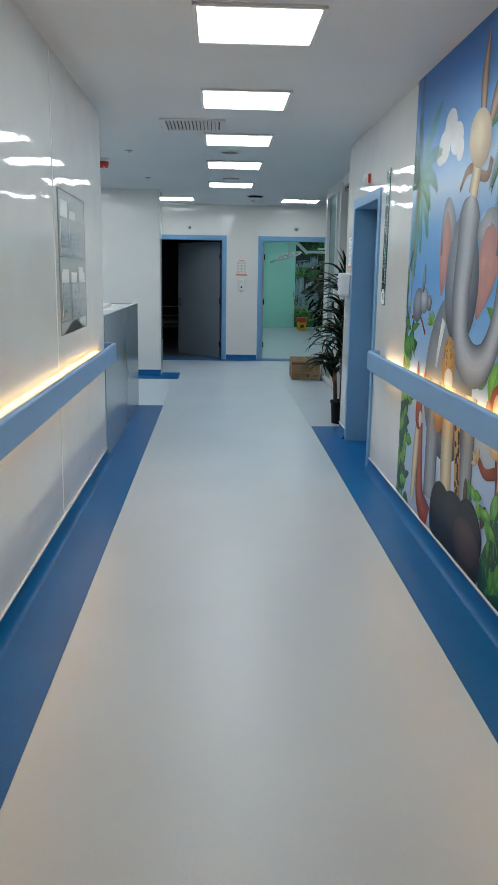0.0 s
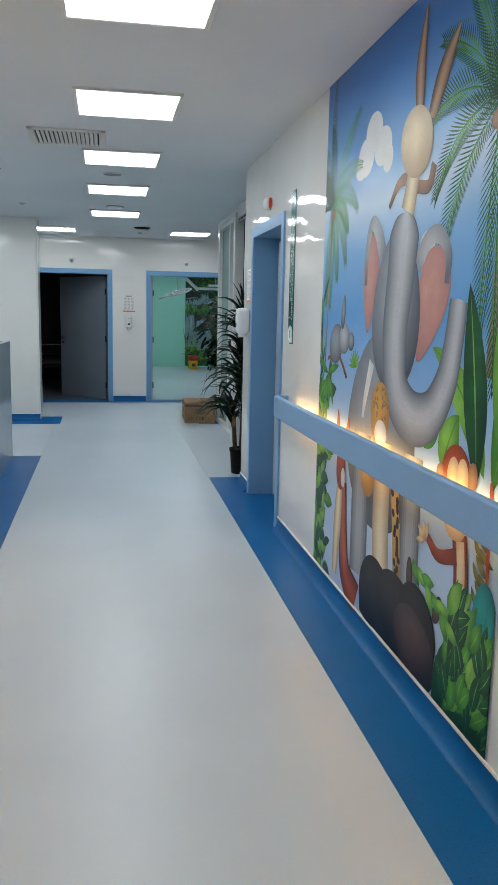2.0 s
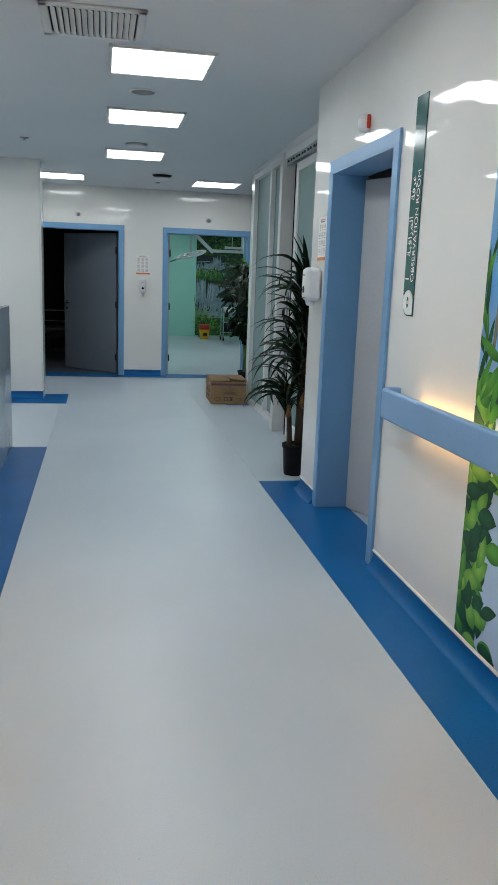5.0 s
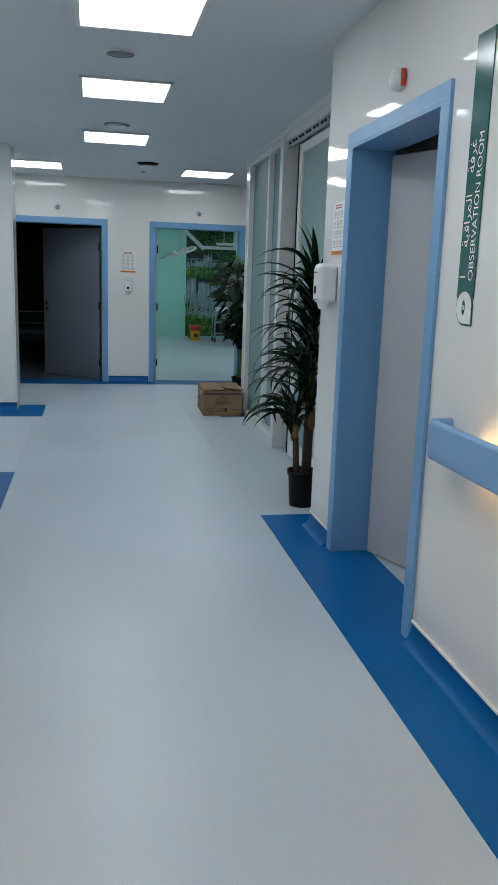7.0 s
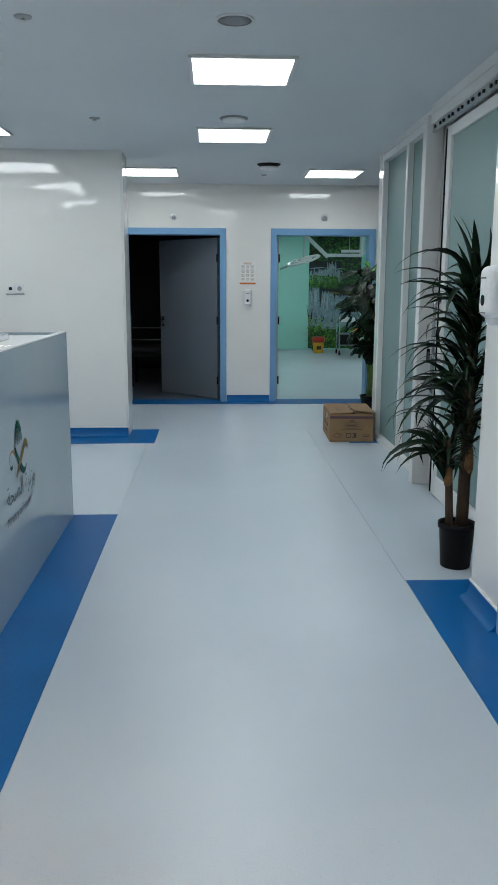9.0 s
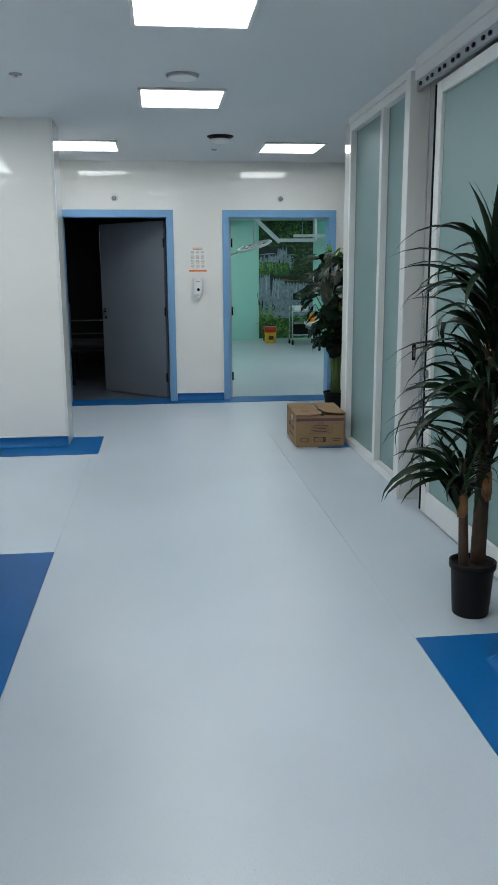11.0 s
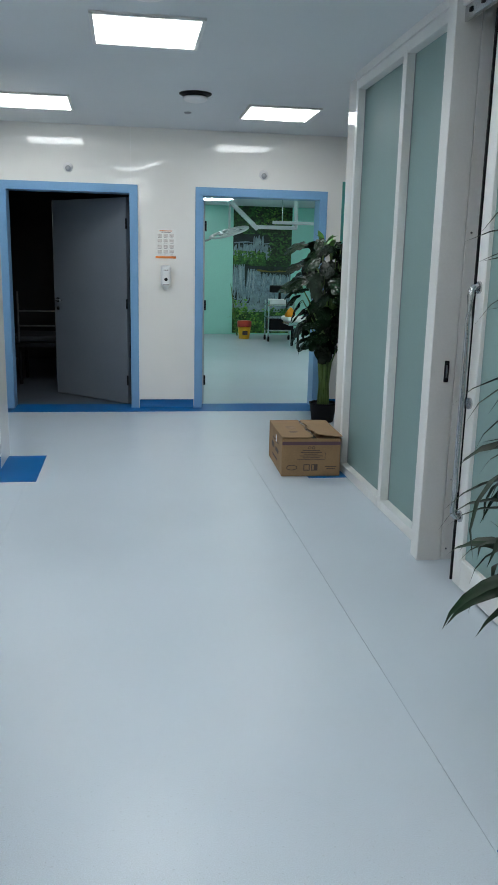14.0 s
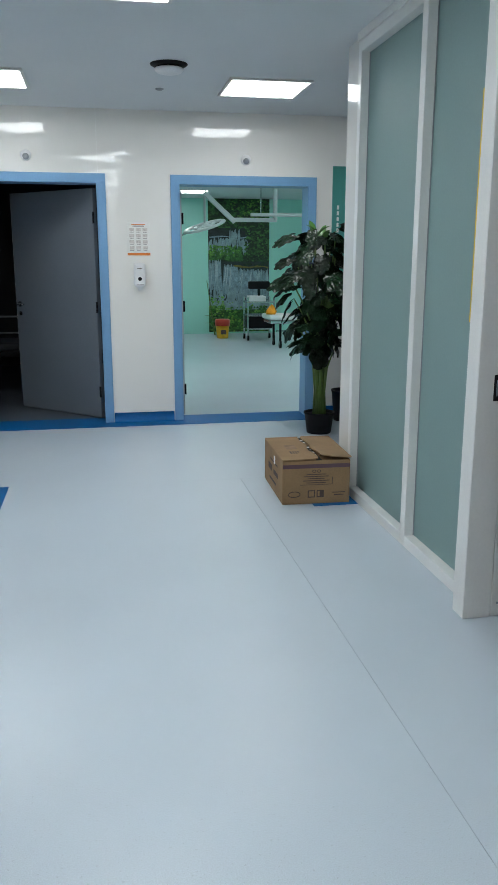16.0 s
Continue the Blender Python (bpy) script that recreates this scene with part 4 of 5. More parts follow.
# ---- ceiling fixtures ----
vt = thing("ceiling_vent", pose(-0.047, 5.735, CEIL), "square slatted white ceiling air vent", "air vent")
for a in range(4):
    part("frame", boxed((-0.255, -0.255, -0.014), (0.255, -0.212, 0.0), 0.004), alu_white, vt, "", Matrix.Rotation(a * math.pi / 2, 4, "Z"))
# flat black sheet gives the shade behind the slats; no recess is cut
part("backing", boxed((-0.212, -0.212, -0.002), (0.212, 0.212, -0.0005)), black_plastic, vt, "black sheet in place of a shaded recess")
slat = part("slat", boxed((-0.014, -0.211, -0.0012), (0.014, 0.211, 0.0012)), alu_white, vt, "", Matrix.Translation((-0.19, 0, -0.011)) @ pose(0, 0, 0, 0, 32, 0))
for k in range(1, 14):
    again(slat, Matrix.Translation((-0.19 + k * 0.0292, 0, -0.011)) @ pose(0, 0, 0, 0, 32, 0))

sp = thing("ceiling_speaker", pose(0.27, 7.17, CEIL), "round grey flush ceiling speaker", "speaker")
part("rim", spun([(0.092, 0.0), (0.092, -0.005), (0.084, -0.009), (0.08, -0.004)], 36), alu_white, sp)
part("grille", spun([(0.079, -0.0065), (0.04, -0.008), (0.005, -0.0085)], 36), surface("grey_mesh", (0.26, 0.28, 0.30), 0.6, var=0.1, scale=400, bump=0.5, bscale=700), sp, "grey mesh grille")

dt = thing("ceiling_detector", pose(0.32, 9.36, CEIL), "flat round grey ceiling detector", "detector")
part("base", spun([(0.105, 0.0), (0.105, -0.006), (0.10, -0.010), (0.01, -0.011)], 32), grey_plastic, dt)
part("ring", spun([(0.09, -0.011), (0.088, -0.020), (0.08, -0.023), (0.01, -0.024)], 28), white_plastic, dt)

sd = thing("smoke_detector", pose(0.73, 11.57, CEIL), "round smoke detector with a dark mount", "smoke detector")
part("mount", spun([(0.122, 0.0), (0.120, -0.005), (0.10, -0.016), (0.01, -0.017)], 32), black_plastic, sd, "dark mount plate")
part("gap", spun([(0.080, -0.017), (0.080, -0.025), (0.01, -0.026)], 28), black_plastic, sd)
part("head", spun([(0.090, -0.026), (0.094, -0.036), (0.080, -0.050), (0.045, -0.060), (0.005, -0.062)], 32), white_plastic, sd, "low white sensor head")
dd = thing("ceiling_sensor", pose(0.728, 12.33, CEIL), "small grey ceiling sensor", "ceiling sensor")
part("head", spun([(0.032, 0.0), (0.030, -0.006), (0.018, -0.012), (0.004, -0.013)], 24), grey_plastic, dd)
for y in (7.18, 9.42):
    t = thing("sprinkler", pose(-0.71, y, CEIL), "small chrome ceiling sprinkler head", "sprinkler", "ceiling sprinklers")
    part("rose", spun([(0.042, 0.0), (0.040, -0.005), (0.022, -0.009), (0.005, -0.009)], 20), grey_plastic, t)
    part("stem", rod(bmesh.new(), (0, 0, -0.009), (0, 0, -0.018), 0.010, 0.007, 10), steel, t)
    part("deflector", rod(bmesh.new(), (0, 0, -0.018), (0, 0, -0.020), 0.016, seg=14), steel, t)

# ---- jungle mural on the right wall ----
def printed(name, inner, outer, grain=0.10, scale=9.0, rough=0.30):
    """A printed colour that runs softly from the middle of a shape to its rim."""
    mt = surface(name, inner, rough, var=grain, scale=scale, fvar=0.03)
    nt = mt.node_tree
    N, L = nt.nodes, nt.links
    b = N["Principled BSDF"]
    b.inputs["Specular IOR Level"].default_value = 0.12
    src = b.inputs["Base Color"].links[0].from_socket
    gen = N.new("ShaderNodeTexCoord")
    sub = N.new("ShaderNodeVectorMath")
    sub.operation = "DISTANCE"
    sub.inputs[1].default_value = (0.42, 0.60, 0.0)
    flat = N.new("ShaderNodeVectorMath")
    flat.operation = "MULTIPLY"
    flat.inputs[1].default_value = (1, 1, 0)
    L.new(gen.outputs["Generated"], flat.inputs[0])
    L.new(flat.outputs[0], sub.inputs[0])
    ramp = N.new("ShaderNodeMapRange")
    ramp.inputs["From Min"].default_value, ramp.inputs["From Max"].default_value = 0.15, 0.62
    L.new(sub.outputs["Value"], ramp.inputs["Value"])
    mix = N.new("ShaderNodeMix")
    mix.data_type = "RGBA"
    L.new(ramp.outputs[0], mix.inputs[0])
    L.new(src, mix.inputs[6])
    mix.inputs[7].default_value = (*outer, 1)
    L.new(mix.outputs[2], b.inputs["Base Color"])
    return mt


def sky_print():
    mt = surface("printed_sky", (0.2, 0.4, 0.7), 0.30, spec=0.12, var=0.05, scale=2.5)
    nt = mt.node_tree
    N, L = nt.nodes, nt.links
    gen = N.new("ShaderNodeTexCoord")
    sep = N.new("ShaderNodeSeparateXYZ")
    L.new(gen.outputs["Generated"], sep.inputs[0])
    wob = N.new("ShaderNodeTexNoise")
    wob.inputs["Scale"].default_value = 3.0
    L.new(gen.outputs["Generated"], wob.inputs["Vector"])
    add = N.new("ShaderNodeMath")
    add.operation = "MULTIPLY_ADD"
    L.new(wob.outputs["Fac"], add.inputs[0])
    add.inputs[1].default_value = 0.10
    L.new(sep.outputs["Y"], add.inputs[2])
    ramp = N.new("ShaderNodeValToRGB")
    L.new(add.outputs[0], ramp.inputs[0])
    stops = ((0.0, (0.50, 0.62, 0.80)), (0.35, (0.42, 0.58, 0.82)), (0.58, (0.13, 0.36, 0.72)), (0.70, (0.22, 0.45, 0.75)), (0.79, (0.54, 0.67, 0.81)), (0.86, (0.18, 0.40, 0.70)), (1.0, (0.045, 0.17, 0.48)))
    el = ramp.color_ramp.elements
    el[0].position, el[0].color = stops[0][0], (*stops[0][1], 1)
    el[1].position, el[1].color = stops[-1][0], (*stops[-1][1], 1)
    for p, c in stops[1:-1]:
        e = el.new(p)
        e.color = (*c, 1)
    L.new(ramp.outputs[0], N["Principled BSDF"].inputs["Base Color"])
    return mt


mural = thing("wall_mural", Matrix(((0, 0, -1, RIGHT - 0.001), (-1, 0, 0, 4.125), (0, 1, 0, 0), (0, 0, 0, 1))),
              "full-height jungle wall mural with palms and soft shapes", "wall mural")
p_sky = sky_print()
p_grey = printed("printed_grey", (0.30, 0.33, 0.38), (0.07, 0.085, 0.12))
p_grey2 = printed("printed_light_grey", (0.46, 0.48, 0.52), (0.15, 0.17, 0.22))
p_pink = printed("printed_pink", (0.60, 0.32, 0.28), (0.42, 0.20, 0.20))
p_cream = printed("printed_cream", (0.72, 0.60, 0.40), (0.45, 0.32, 0.20))
p_tan = printed("printed_tan", (0.38, 0.22, 0.14), (0.16, 0.09, 0.06))
p_rust = printed("printed_rust", (0.38, 0.07, 0.03), (0.16, 0.03, 0.02))
p_yellow = printed("printed_ochre", (0.62, 0.36, 0.09), (0.40, 0.20, 0.05))
p_black = printed("printed_black", (0.022, 0.019, 0.022), (0.006, 0.006, 0.008))
p_plum = printed("printed_plum", (0.10, 0.058, 0.055), (0.02, 0.014, 0.017))
p_white = printed("printed_white", (0.82, 0.80, 0.76), (0.55, 0.58, 0.62))
p_cloud = surface("printed_cloud", (0.70, 0.71, 0.71), 0.3, spec=0.12, var=0.08, scale=5)
p_leaf = printed("printed_leaf", (0.10, 0.33, 0.05), (0.03, 0.15, 0.03), 0.25)
p_leaf2 = printed("printed_bright_leaf", (0.22, 0.46, 0.08), (0.07, 0.25, 0.04), 0.25)
p_dark = printed("printed_dark_leaf", (0.020, 0.105, 0.042), (0.008, 0.05, 0.028), 0.3)
p_teal = printed("printed_teal", (0.02, 0.30, 0.30), (0.01, 0.12, 0.15))
p_olive = printed("printed_olive", (0.22, 0.20, 0.05), (0.08, 0.08, 0.02))
p_trunk = printed("printed_trunk", (0.34, 0.32, 0.24), (0.16, 0.15, 0.10), 0.3, 30)
layer = [0.0]


def blend_set(name, dark, light, steps=11):
    return [surface(name + "_" + "abcdefghijklmnop"[k], tuple(a + (b - a) * k / (steps - 1) for a, b in zip(dark, light)), 0.3, spec=0.12, var=0.05, scale=8) for k in range(steps)]


def soft_ribbon(pts, width, shades, label="", off=0.0):
    """A printed band that runs from a dark rim to a light middle."""
    n = len(shades)
    for k, mt in enumerate(shades):
        f = 1 - 0.86 * k / n
        shifted = [(x + off * k / n, y + off * 0.4 * k / n) for x, y in pts]
        put("shape", ribbon(shifted, (lambda t, f=f: width(t) * f) if callable(width) else width * f), mt, label if k == 0 else "")


def put(name, bm, material, label=""):
    layer[0] += 0.000008
    return part(name, bm, material, mural, label, Matrix.Translation((0, 0, 0.003 + layer[0])))


def disc(cx, cy, rx, ry, rot=0.0, point=0.0, n=40):
    bm = bmesh.new()
    c, s = math.cos(math.radians(rot)), math.sin(math.radians(rot))
    vs = []
    for k in range(n):
        a = k * math.tau / n
        x, y = rx * math.cos(a) * (1 - point * math.sin(a)), ry * math.sin(a)
        vs.append(bm.verts.new((max(0.0, min(2.12, cx + x * c - y * s)), max(0.105, min(CEIL - 0.002, cy + x * s + y * c)), 0)))
    bm.faces.new(vs)
    bmesh.ops.remove_doubles(bm, verts=bm.verts, dist=1e-5)
    return bm


def flat_leaf(bm, x, y, length, width, angle, bend=0.0, n=7):
    prev = None
    a = math.radians(angle)
    for i in range(n + 1):
        t = i / n
        w = width * math.sin(math.pi * t) ** 0.8 * (1 - 0.35 * t)
        s = Vector((-math.sin(a), math.cos(a)))
        pair = [bm.verts.new((max(0.0, min(2.12, x + s.x * q)), max(0.105, min(CEIL - 0.002, y + s.y * q)), 0)) for q in (w / 2, -w / 2)]
        if prev:
            bm.faces.new((prev[0], prev[1], pair[1], pair[0]))
        prev = pair
        x += length / n * math.cos(a)
        y += length / n * math.sin(a)
        a += math.radians(bend) / n
    return bm


def frond(x, y, length, angle, bend, material, leaflet=0.16, n=26, rib=None):
    """A palm frond: a rib with rows of narrow leaflets hanging off both sides."""
    bm = bmesh.new()
    a = math.radians(angle)
    for i in range(n):
        t = i / n
        size = leaflet * (0.35 + 0.65 * math.sin(math.pi * min(1, t * 0.85 + 0.12)))
        for s in (-1, 1):
            flat_leaf(bm, x, y, size, 0.003 + 0.038 * leaflet, math.degrees(a) + s * (52 - 25 * t), -s * 10 - 12, 3)
        flat_leaf(bm, x, y, length / n * 1.4, 0.010, math.degrees(a), 0, 2)
        x += length / n * math.cos(a)
        y += length / n * math.sin(a)
        a += math.radians(bend) / n
    return put("palm_frond", bm, material)


greys = blend_set("printed_grey_step", (0.13, 0.15, 0.19), (0.50, 0.52, 0.56))
tans = blend_set("printed_tan_step", (0.10, 0.05, 0.03), (0.42, 0.27, 0.18))
creams = blend_set("printed_cream_step", (0.42, 0.31, 0.20), (0.76, 0.66, 0.46))
rusts = blend_set("printed_rust_step", (0.12, 0.02, 0.012), (0.42, 0.09, 0.035))
put("sky", boxed((0, 0.104, -0.002), (2.125, CEIL - 0.001, 0.0)), p_sky, "printed blue sky")
for cx, cy, rx, ry in ((0.66, 2.19, 0.11, 0.085), (0.88, 2.20, 0.11, 0.08), (0.76, 2.28, 0.11, 0.085), (0.60, 2.15, 0.08, 0.05), (0.95, 2.14, 0.06, 0.06)):
    put("cloud", disc(cx, cy, rx, ry), p_cloud, "soft pale cloud")
put("cloud", disc(1.42, 1.74, 0.07, 0.06), p_cloud)
# far palm
for ang, ln, bend in ((98, 0.62, -18), (40, 0.50, -50), (8, 0.34, -75), (132, 0.24, 40), (112, 0.36, 12), (55, 0.58, -25), (28, 0.46, -75), (80, 0.40, 30), (150, 0.20, 60), (-20, 0.42, -60), (-60, 0.40, -25), (-85, 0.52, -8), (-100, 0.50, 6), (120, 0.22, 20)):
    frond(0.14, 2.04, ln, ang, bend, p_leaf if ang < 60 else p_dark, 0.095, 30)
put("palm_trunk", ribbon([(0.14, 2.04), (0.125, 1.7), (0.10, 1.2)], 0.022), p_trunk)
for k in range(5):
    put("coconut", disc(0.125 + 0.014 * k, 2.0 - 0.018 * (k % 2), 0.014, 0.017), p_tan)
# near palm
put("palm_trunk", ribbon([(1.95, 2.12), (1.99, 1.8), (1.975, 1.3)], lambda t: 0.05 + 0.02 * t), p_trunk, "pale ringed palm trunk")
for ang, ln, bend in ((150, 0.60, 55), (172, 0.56, 72), (128, 0.56, 40), (112, 0.54, 20), (95, 0.50, 4), (70, 0.5, -30), (208, 0.70, 50), (262, 0.84, 8), (273, 0.90, 2)):
    frond(1.93, 2.14, ln, ang, bend, p_dark, 0.12, 36)
    frond(1.935, 2.137, ln * 0.96, ang, bend, p_leaf, 0.055, 36)
for k in range(4):
    put("coconut", disc(1.90 + 0.03 * k, 2.08 - 0.02 * (k % 2), 0.025, 0.03), p_tan)
# broad leaves at the near side
for x, y, ln, w, a, b, mt in ((1.98, 0.98, 0.62, 0.17, 118, 45, p_leaf2), (1.93, 0.95, 0.66, 0.20, 98, 8, p_dark), (2.04, 0.95, 0.75, 0.20, 78, -6, p_leaf), (2.05, 1.1, 0.55, 0.15, 88, 5, p_leaf2), (1.66, 0.95, 0.24, 0.20, 70, -20, p_leaf2), (1.50, 1.00, 0.22, 0.18, 60, 20, p_leaf2)):
    put("broad_leaf", flat_leaf(bmesh.new(), x, y, ln, w, a, b, 14), mt)
    put("leaf_rib", flat_leaf(bmesh.new(), x, y, ln, 0.012, a, b, 14), p_leaf2 if mt is not p_leaf2 else p_leaf)
# climbing leaves at the far side
rr = random.Random(3)
for k in range(12):
    put("leaf_ground", disc(0.07 + 0.03 * (k % 2), 0.15 + 0.08 * k, 0.10, 0.07), p_dark)
for k in range(90):
    z = 0.10 + 1.02 * ((k * 37) % 90) / 90
    put("vine_leaf", flat_leaf(bmesh.new(), rr.uniform(0.01, 0.20), z, rr.uniform(0.10, 0.17), rr.uniform(0.065, 0.10), rr.uniform(-20, 200), rr.uniform(-30, 30)), rr.choice((p_leaf, p_leaf2, p_dark)))
for k in range(16):
    put("vine_leaf", flat_leaf(bmesh.new(), rr.uniform(0.0, 0.06), 1.02 + 0.035 * k, 0.18, 0.035, rr.uniform(60, 130), -20), rr.choice((p_leaf, p_dark)))
for a in (-100, -75, -50, -125, 20, 160):
    put("vine_leaf", flat_leaf(bmesh.new(), 0.17, 1.18, 0.20, 0.055, a, -12), p_leaf)
put("branch", ribbon([(0.16, 1.26), (0.35, 1.28), (0.50, 1.18)], 0.022), p_rust)
put("shape", disc(0.30, 1.34, 0.12, 0.10, 20), p_grey)
put("shape", disc(0.44, 1.37, 0.085, 0.075), p_grey2)
put("shape", disc(0.41, 1.50, 0.032, 0.085, -8, 0.2), p_grey)
put("shape", disc(0.55, 1.36, 0.05, 0.045), p_grey)
for a in range(20, 180, 22):
    put("grass_leaf", flat_leaf(bmesh.new(), 0.62, 1.24, 0.09, 0.022, a, 5), p_leaf2)
# tall grey form with two side lobes and a long curl
put("shape", disc(0.98, 0.98, 0.43, 0.44, 0, 0.15), p_grey, "broad soft grey shape")
for x0, x1, z0 in ((0.66, 0.90, 0.27), (1.30, 1.50, 0.36)):
    soft_ribbon([((x0 + x1) / 2, 0.95), ((x0 + x1) / 2, 0.6), ((x0 + x1) / 2 + 0.01, z0)], x1 - x0, greys[:8:2])
soft_ribbon([(1.06, 0.95), (1.07, 0.6), (1.10, 0.32)], 0.20, creams)
put("shape", disc(0.80, 1.63, 0.095, 0.225, -4, -0.45), p_pink, "soft pink lobe")
put("shape", ribbon([(0.735, 1.62), (0.745, 1.80), (0.80, 1.885), (0.88, 1.84), (0.95, 1.74)], lambda t: 0.035 + 0.06 * t), p_grey2)
put("shape", disc(1.475, 1.52, 0.125, 0.225, -24, -0.5), p_pink, "soft pink lobe")
put("shape", ribbon([(1.34, 1.68), (1.43, 1.76), (1.53, 1.775), (1.62, 1.70), (1.615, 1.60)], lambda t: 0.09 - 0.05 * t), p_grey2)
put("shape", disc(1.12, 1.50, 0.27, 0.33, 0, 0.1), p_grey)
soft_ribbon([(1.19, 1.885), (1.17, 1.68), (1.13, 1.42), (1.17, 1.20), (1.33, 1.10), (1.52, 1.12), (1.65, 1.25), (1.70, 1.40), (1.72, 1.54)], lambda t: (0.14 + 0.19 * max(0.0, 1 - t * 1.15) ** 1.5 + 0.03 * math.sin(math.pi * t)) * min(1, 0.30 + math.sqrt(t * 9)), greys, "long curling grey shape", 0.012)
put("shape", ribbon([(0.87, 1.28), (0.80, 1.12), (0.77, 1.02)], lambda t: 0.07 * (1 - 0.6 * t)), p_white)
# cream upright form
soft_ribbon([(1.285, 2.24), (1.275, 2.42), (1.31, 2.61)], lambda t: 0.010 + 0.085 * math.sin(math.pi * (0.22 + 0.76 * t)), tans)
soft_ribbon([(1.40, 2.20), (1.50, 2.34), (1.61, 2.45)], lambda t: 0.010 + 0.095 * math.sin(math.pi * (0.22 + 0.76 * t)), tans)
put("shape", ribbon([(1.22, 2.02), (1.10, 2.01), (1.0, 1.93)], lambda t: 0.06 - 0.035 * t), p_tan)
put("shape", ribbon([(1.30, 1.97), (1.41, 1.96), (1.45, 2.03)], 0.05), p_tan)
soft_ribbon([(1.26, 2.06), (1.235, 1.96), (1.21, 1.89)], lambda t: 0.12 + 0.02 * t, creams)
put("shape", disc(1.265, 2.14, 0.165, 0.13, -20), p_cream, "soft cream shape")
# ochre spotted form
put("shape", ribbon([(1.20, 0.90), (1.25, 0.66), (1.30, 0.38)], 0.085), p_yellow)
put("shape", disc(0.88, 0.78, 0.10, 0.11), p_yellow)
put("shape", disc(1.00, 1.06, 0.115, 0.145), p_yellow, "soft ochre spotted shape")
put("shape", disc(1.02, 0.98, 0.075, 0.06), p_white)
for k in range(46):
    a, b = rr.uniform(0, 6.3), rr.uniform(0.2, 0.95)
    if k < 24:
        x, z = 1.00 + 0.105 * b * math.cos(a), 1.09 + 0.11 * b * math.sin(a)
        r = 0.008
    else:
        q = (k - 24) / 22
        x, z, r = 1.215 + 0.085 * q + rr.uniform(-0.03, 0.03), 0.84 - 0.44 * q, 0.015
    put("spot", disc(x, z, r, r * 1.2, rr.uniform(0, 90), 0, 10), p_tan if k < 24 else p_black)
# rust forms
soft_ribbon([(0.52, 0.66), (0.55, 0.40), (0.60, 0.22), (0.78, 0.13)], lambda t: 0.10 + 0.10 * t, rusts)
soft_ribbon([(0.46, 0.62), (0.44, 0.40), (0.42, 0.16)], lambda t: 0.05 + 0.07 * math.sin(math.pi * min(1, 0.2 + 0.7 * t)), creams)
put("shape", disc(0.47, 0.74, 0.075, 0.13, 0, 0.2), p_rust, "soft rust red shape")
put("shape", disc(0.40, 0.93, 0.028, 0.085, 4, 0.4), p_rust)
put("shape", disc(0.56, 0.92, 0.030, 0.075, -10, 0.4), p_rust)
put("shape", disc(0.51, 0.68, 0.035, 0.05), p_white)
soft_ribbon([(1.84, 0.76), (1.87, 0.62), (1.88, 0.44)], 0.11, rusts)
put("shape", ribbon([(1.85, 0.74), (1.87, 0.62), (1.88, 0.46)], 0.06), p_cream)
put("shape", ribbon([(1.83, 0.68), (1.68, 0.64), (1.58, 0.68)], lambda t: 0.06 - 0.02 * t), p_rust)
for a in (70, 110, 150, 30):
    put("shape", flat_leaf(bmesh.new(), 1.56, 0.66, 0.085, 0.035, a + 40, 0), p_cream)
put("shape", disc(1.785, 0.92, 0.125, 0.14), p_rust, "soft rust red shape")
put("shape", disc(1.66, 0.93, 0.035, 0.045), p_tan)
put("shape", disc(1.91, 0.97, 0.035, 0.05), p_tan)
put("shape", disc(1.765, 0.94, 0.05, 0.075), p_cream)
put("shape", disc(1.835, 0.95, 0.045, 0.07), p_cream)
put("shape", disc(1.80, 0.79, 0.085, 0.06), p_cream)
for k in range(9):
    put("banana", flat_leaf(bmesh.new(), 1.95 + 0.02 * (k % 3), 0.62 + 0.028 * k, 0.11, 0.034, -60 + 10 * (k % 3), 40), p_olive)
put("branch", ribbon([(2.04, 0.98), (2.05, 0.7), (2.07, 0.42)], 0.02), p_rust)
put("shape", disc(2.05, 0.53, 0.085, 0.13, 0, 0.1), p_teal, "rounded teal shape")
put("shape", disc(2.10, 0.46, 0.05, 0.15), p_teal)
# low dark form
put("shape", ribbon([(0.93, 0.10), (0.97, 0.26), (1.10, 0.27), (1.30, 0.24), (1.50, 0.27)], lambda t: 0.16 + 0.14 * math.sin(math.pi * min(1, t * 1.3))), p_black, "low rounded black shape")
put("shape", disc(1.02, 0.25, 0.15, 0.155, -10), p_black)
put("shape", disc(1.18, 0.20, 0.26, 0.14, -6), p_black)
put("shape", disc(1.30, 0.28, 0.24, 0.155, -8), p_black)
put("shape", disc(1.43, 0.48, 0.032, 0.075, 5), p_plum)
put("shape", disc(1.70, 0.44, 0.035, 0.06, -25), p_plum)
put("shape", disc(1.52, 0.31, 0.19, 0.15, -20), p_black)
put("shape", disc(1.50, 0.215, 0.215, 0.14, -14), p_plum, "rounded plum shape")
put("leaf_ground", disc(1.96, 0.12, 0.26, 0.30, 25), p_dark)
for k in range(84):
    x = rr.uniform(1.77, 2.10)
    z = rr.uniform(0.11, 0.50 - 0.45 * (x - 1.77))
    ln, an, bd = rr.uniform(0.13, 0.20), rr.uniform(25, 125), rr.uniform(-40, 40)
    put("bush_leaf", flat_leaf(bmesh.new(), x, z, ln, rr.uniform(0.06, 0.09), an, bd), rr.choice((p_leaf, p_leaf2, p_dark, p_leaf, p_dark)))
    put("leaf_rib", flat_leaf(bmesh.new(), x, z, ln * 0.95, 0.005, an, bd), p_leaf2)
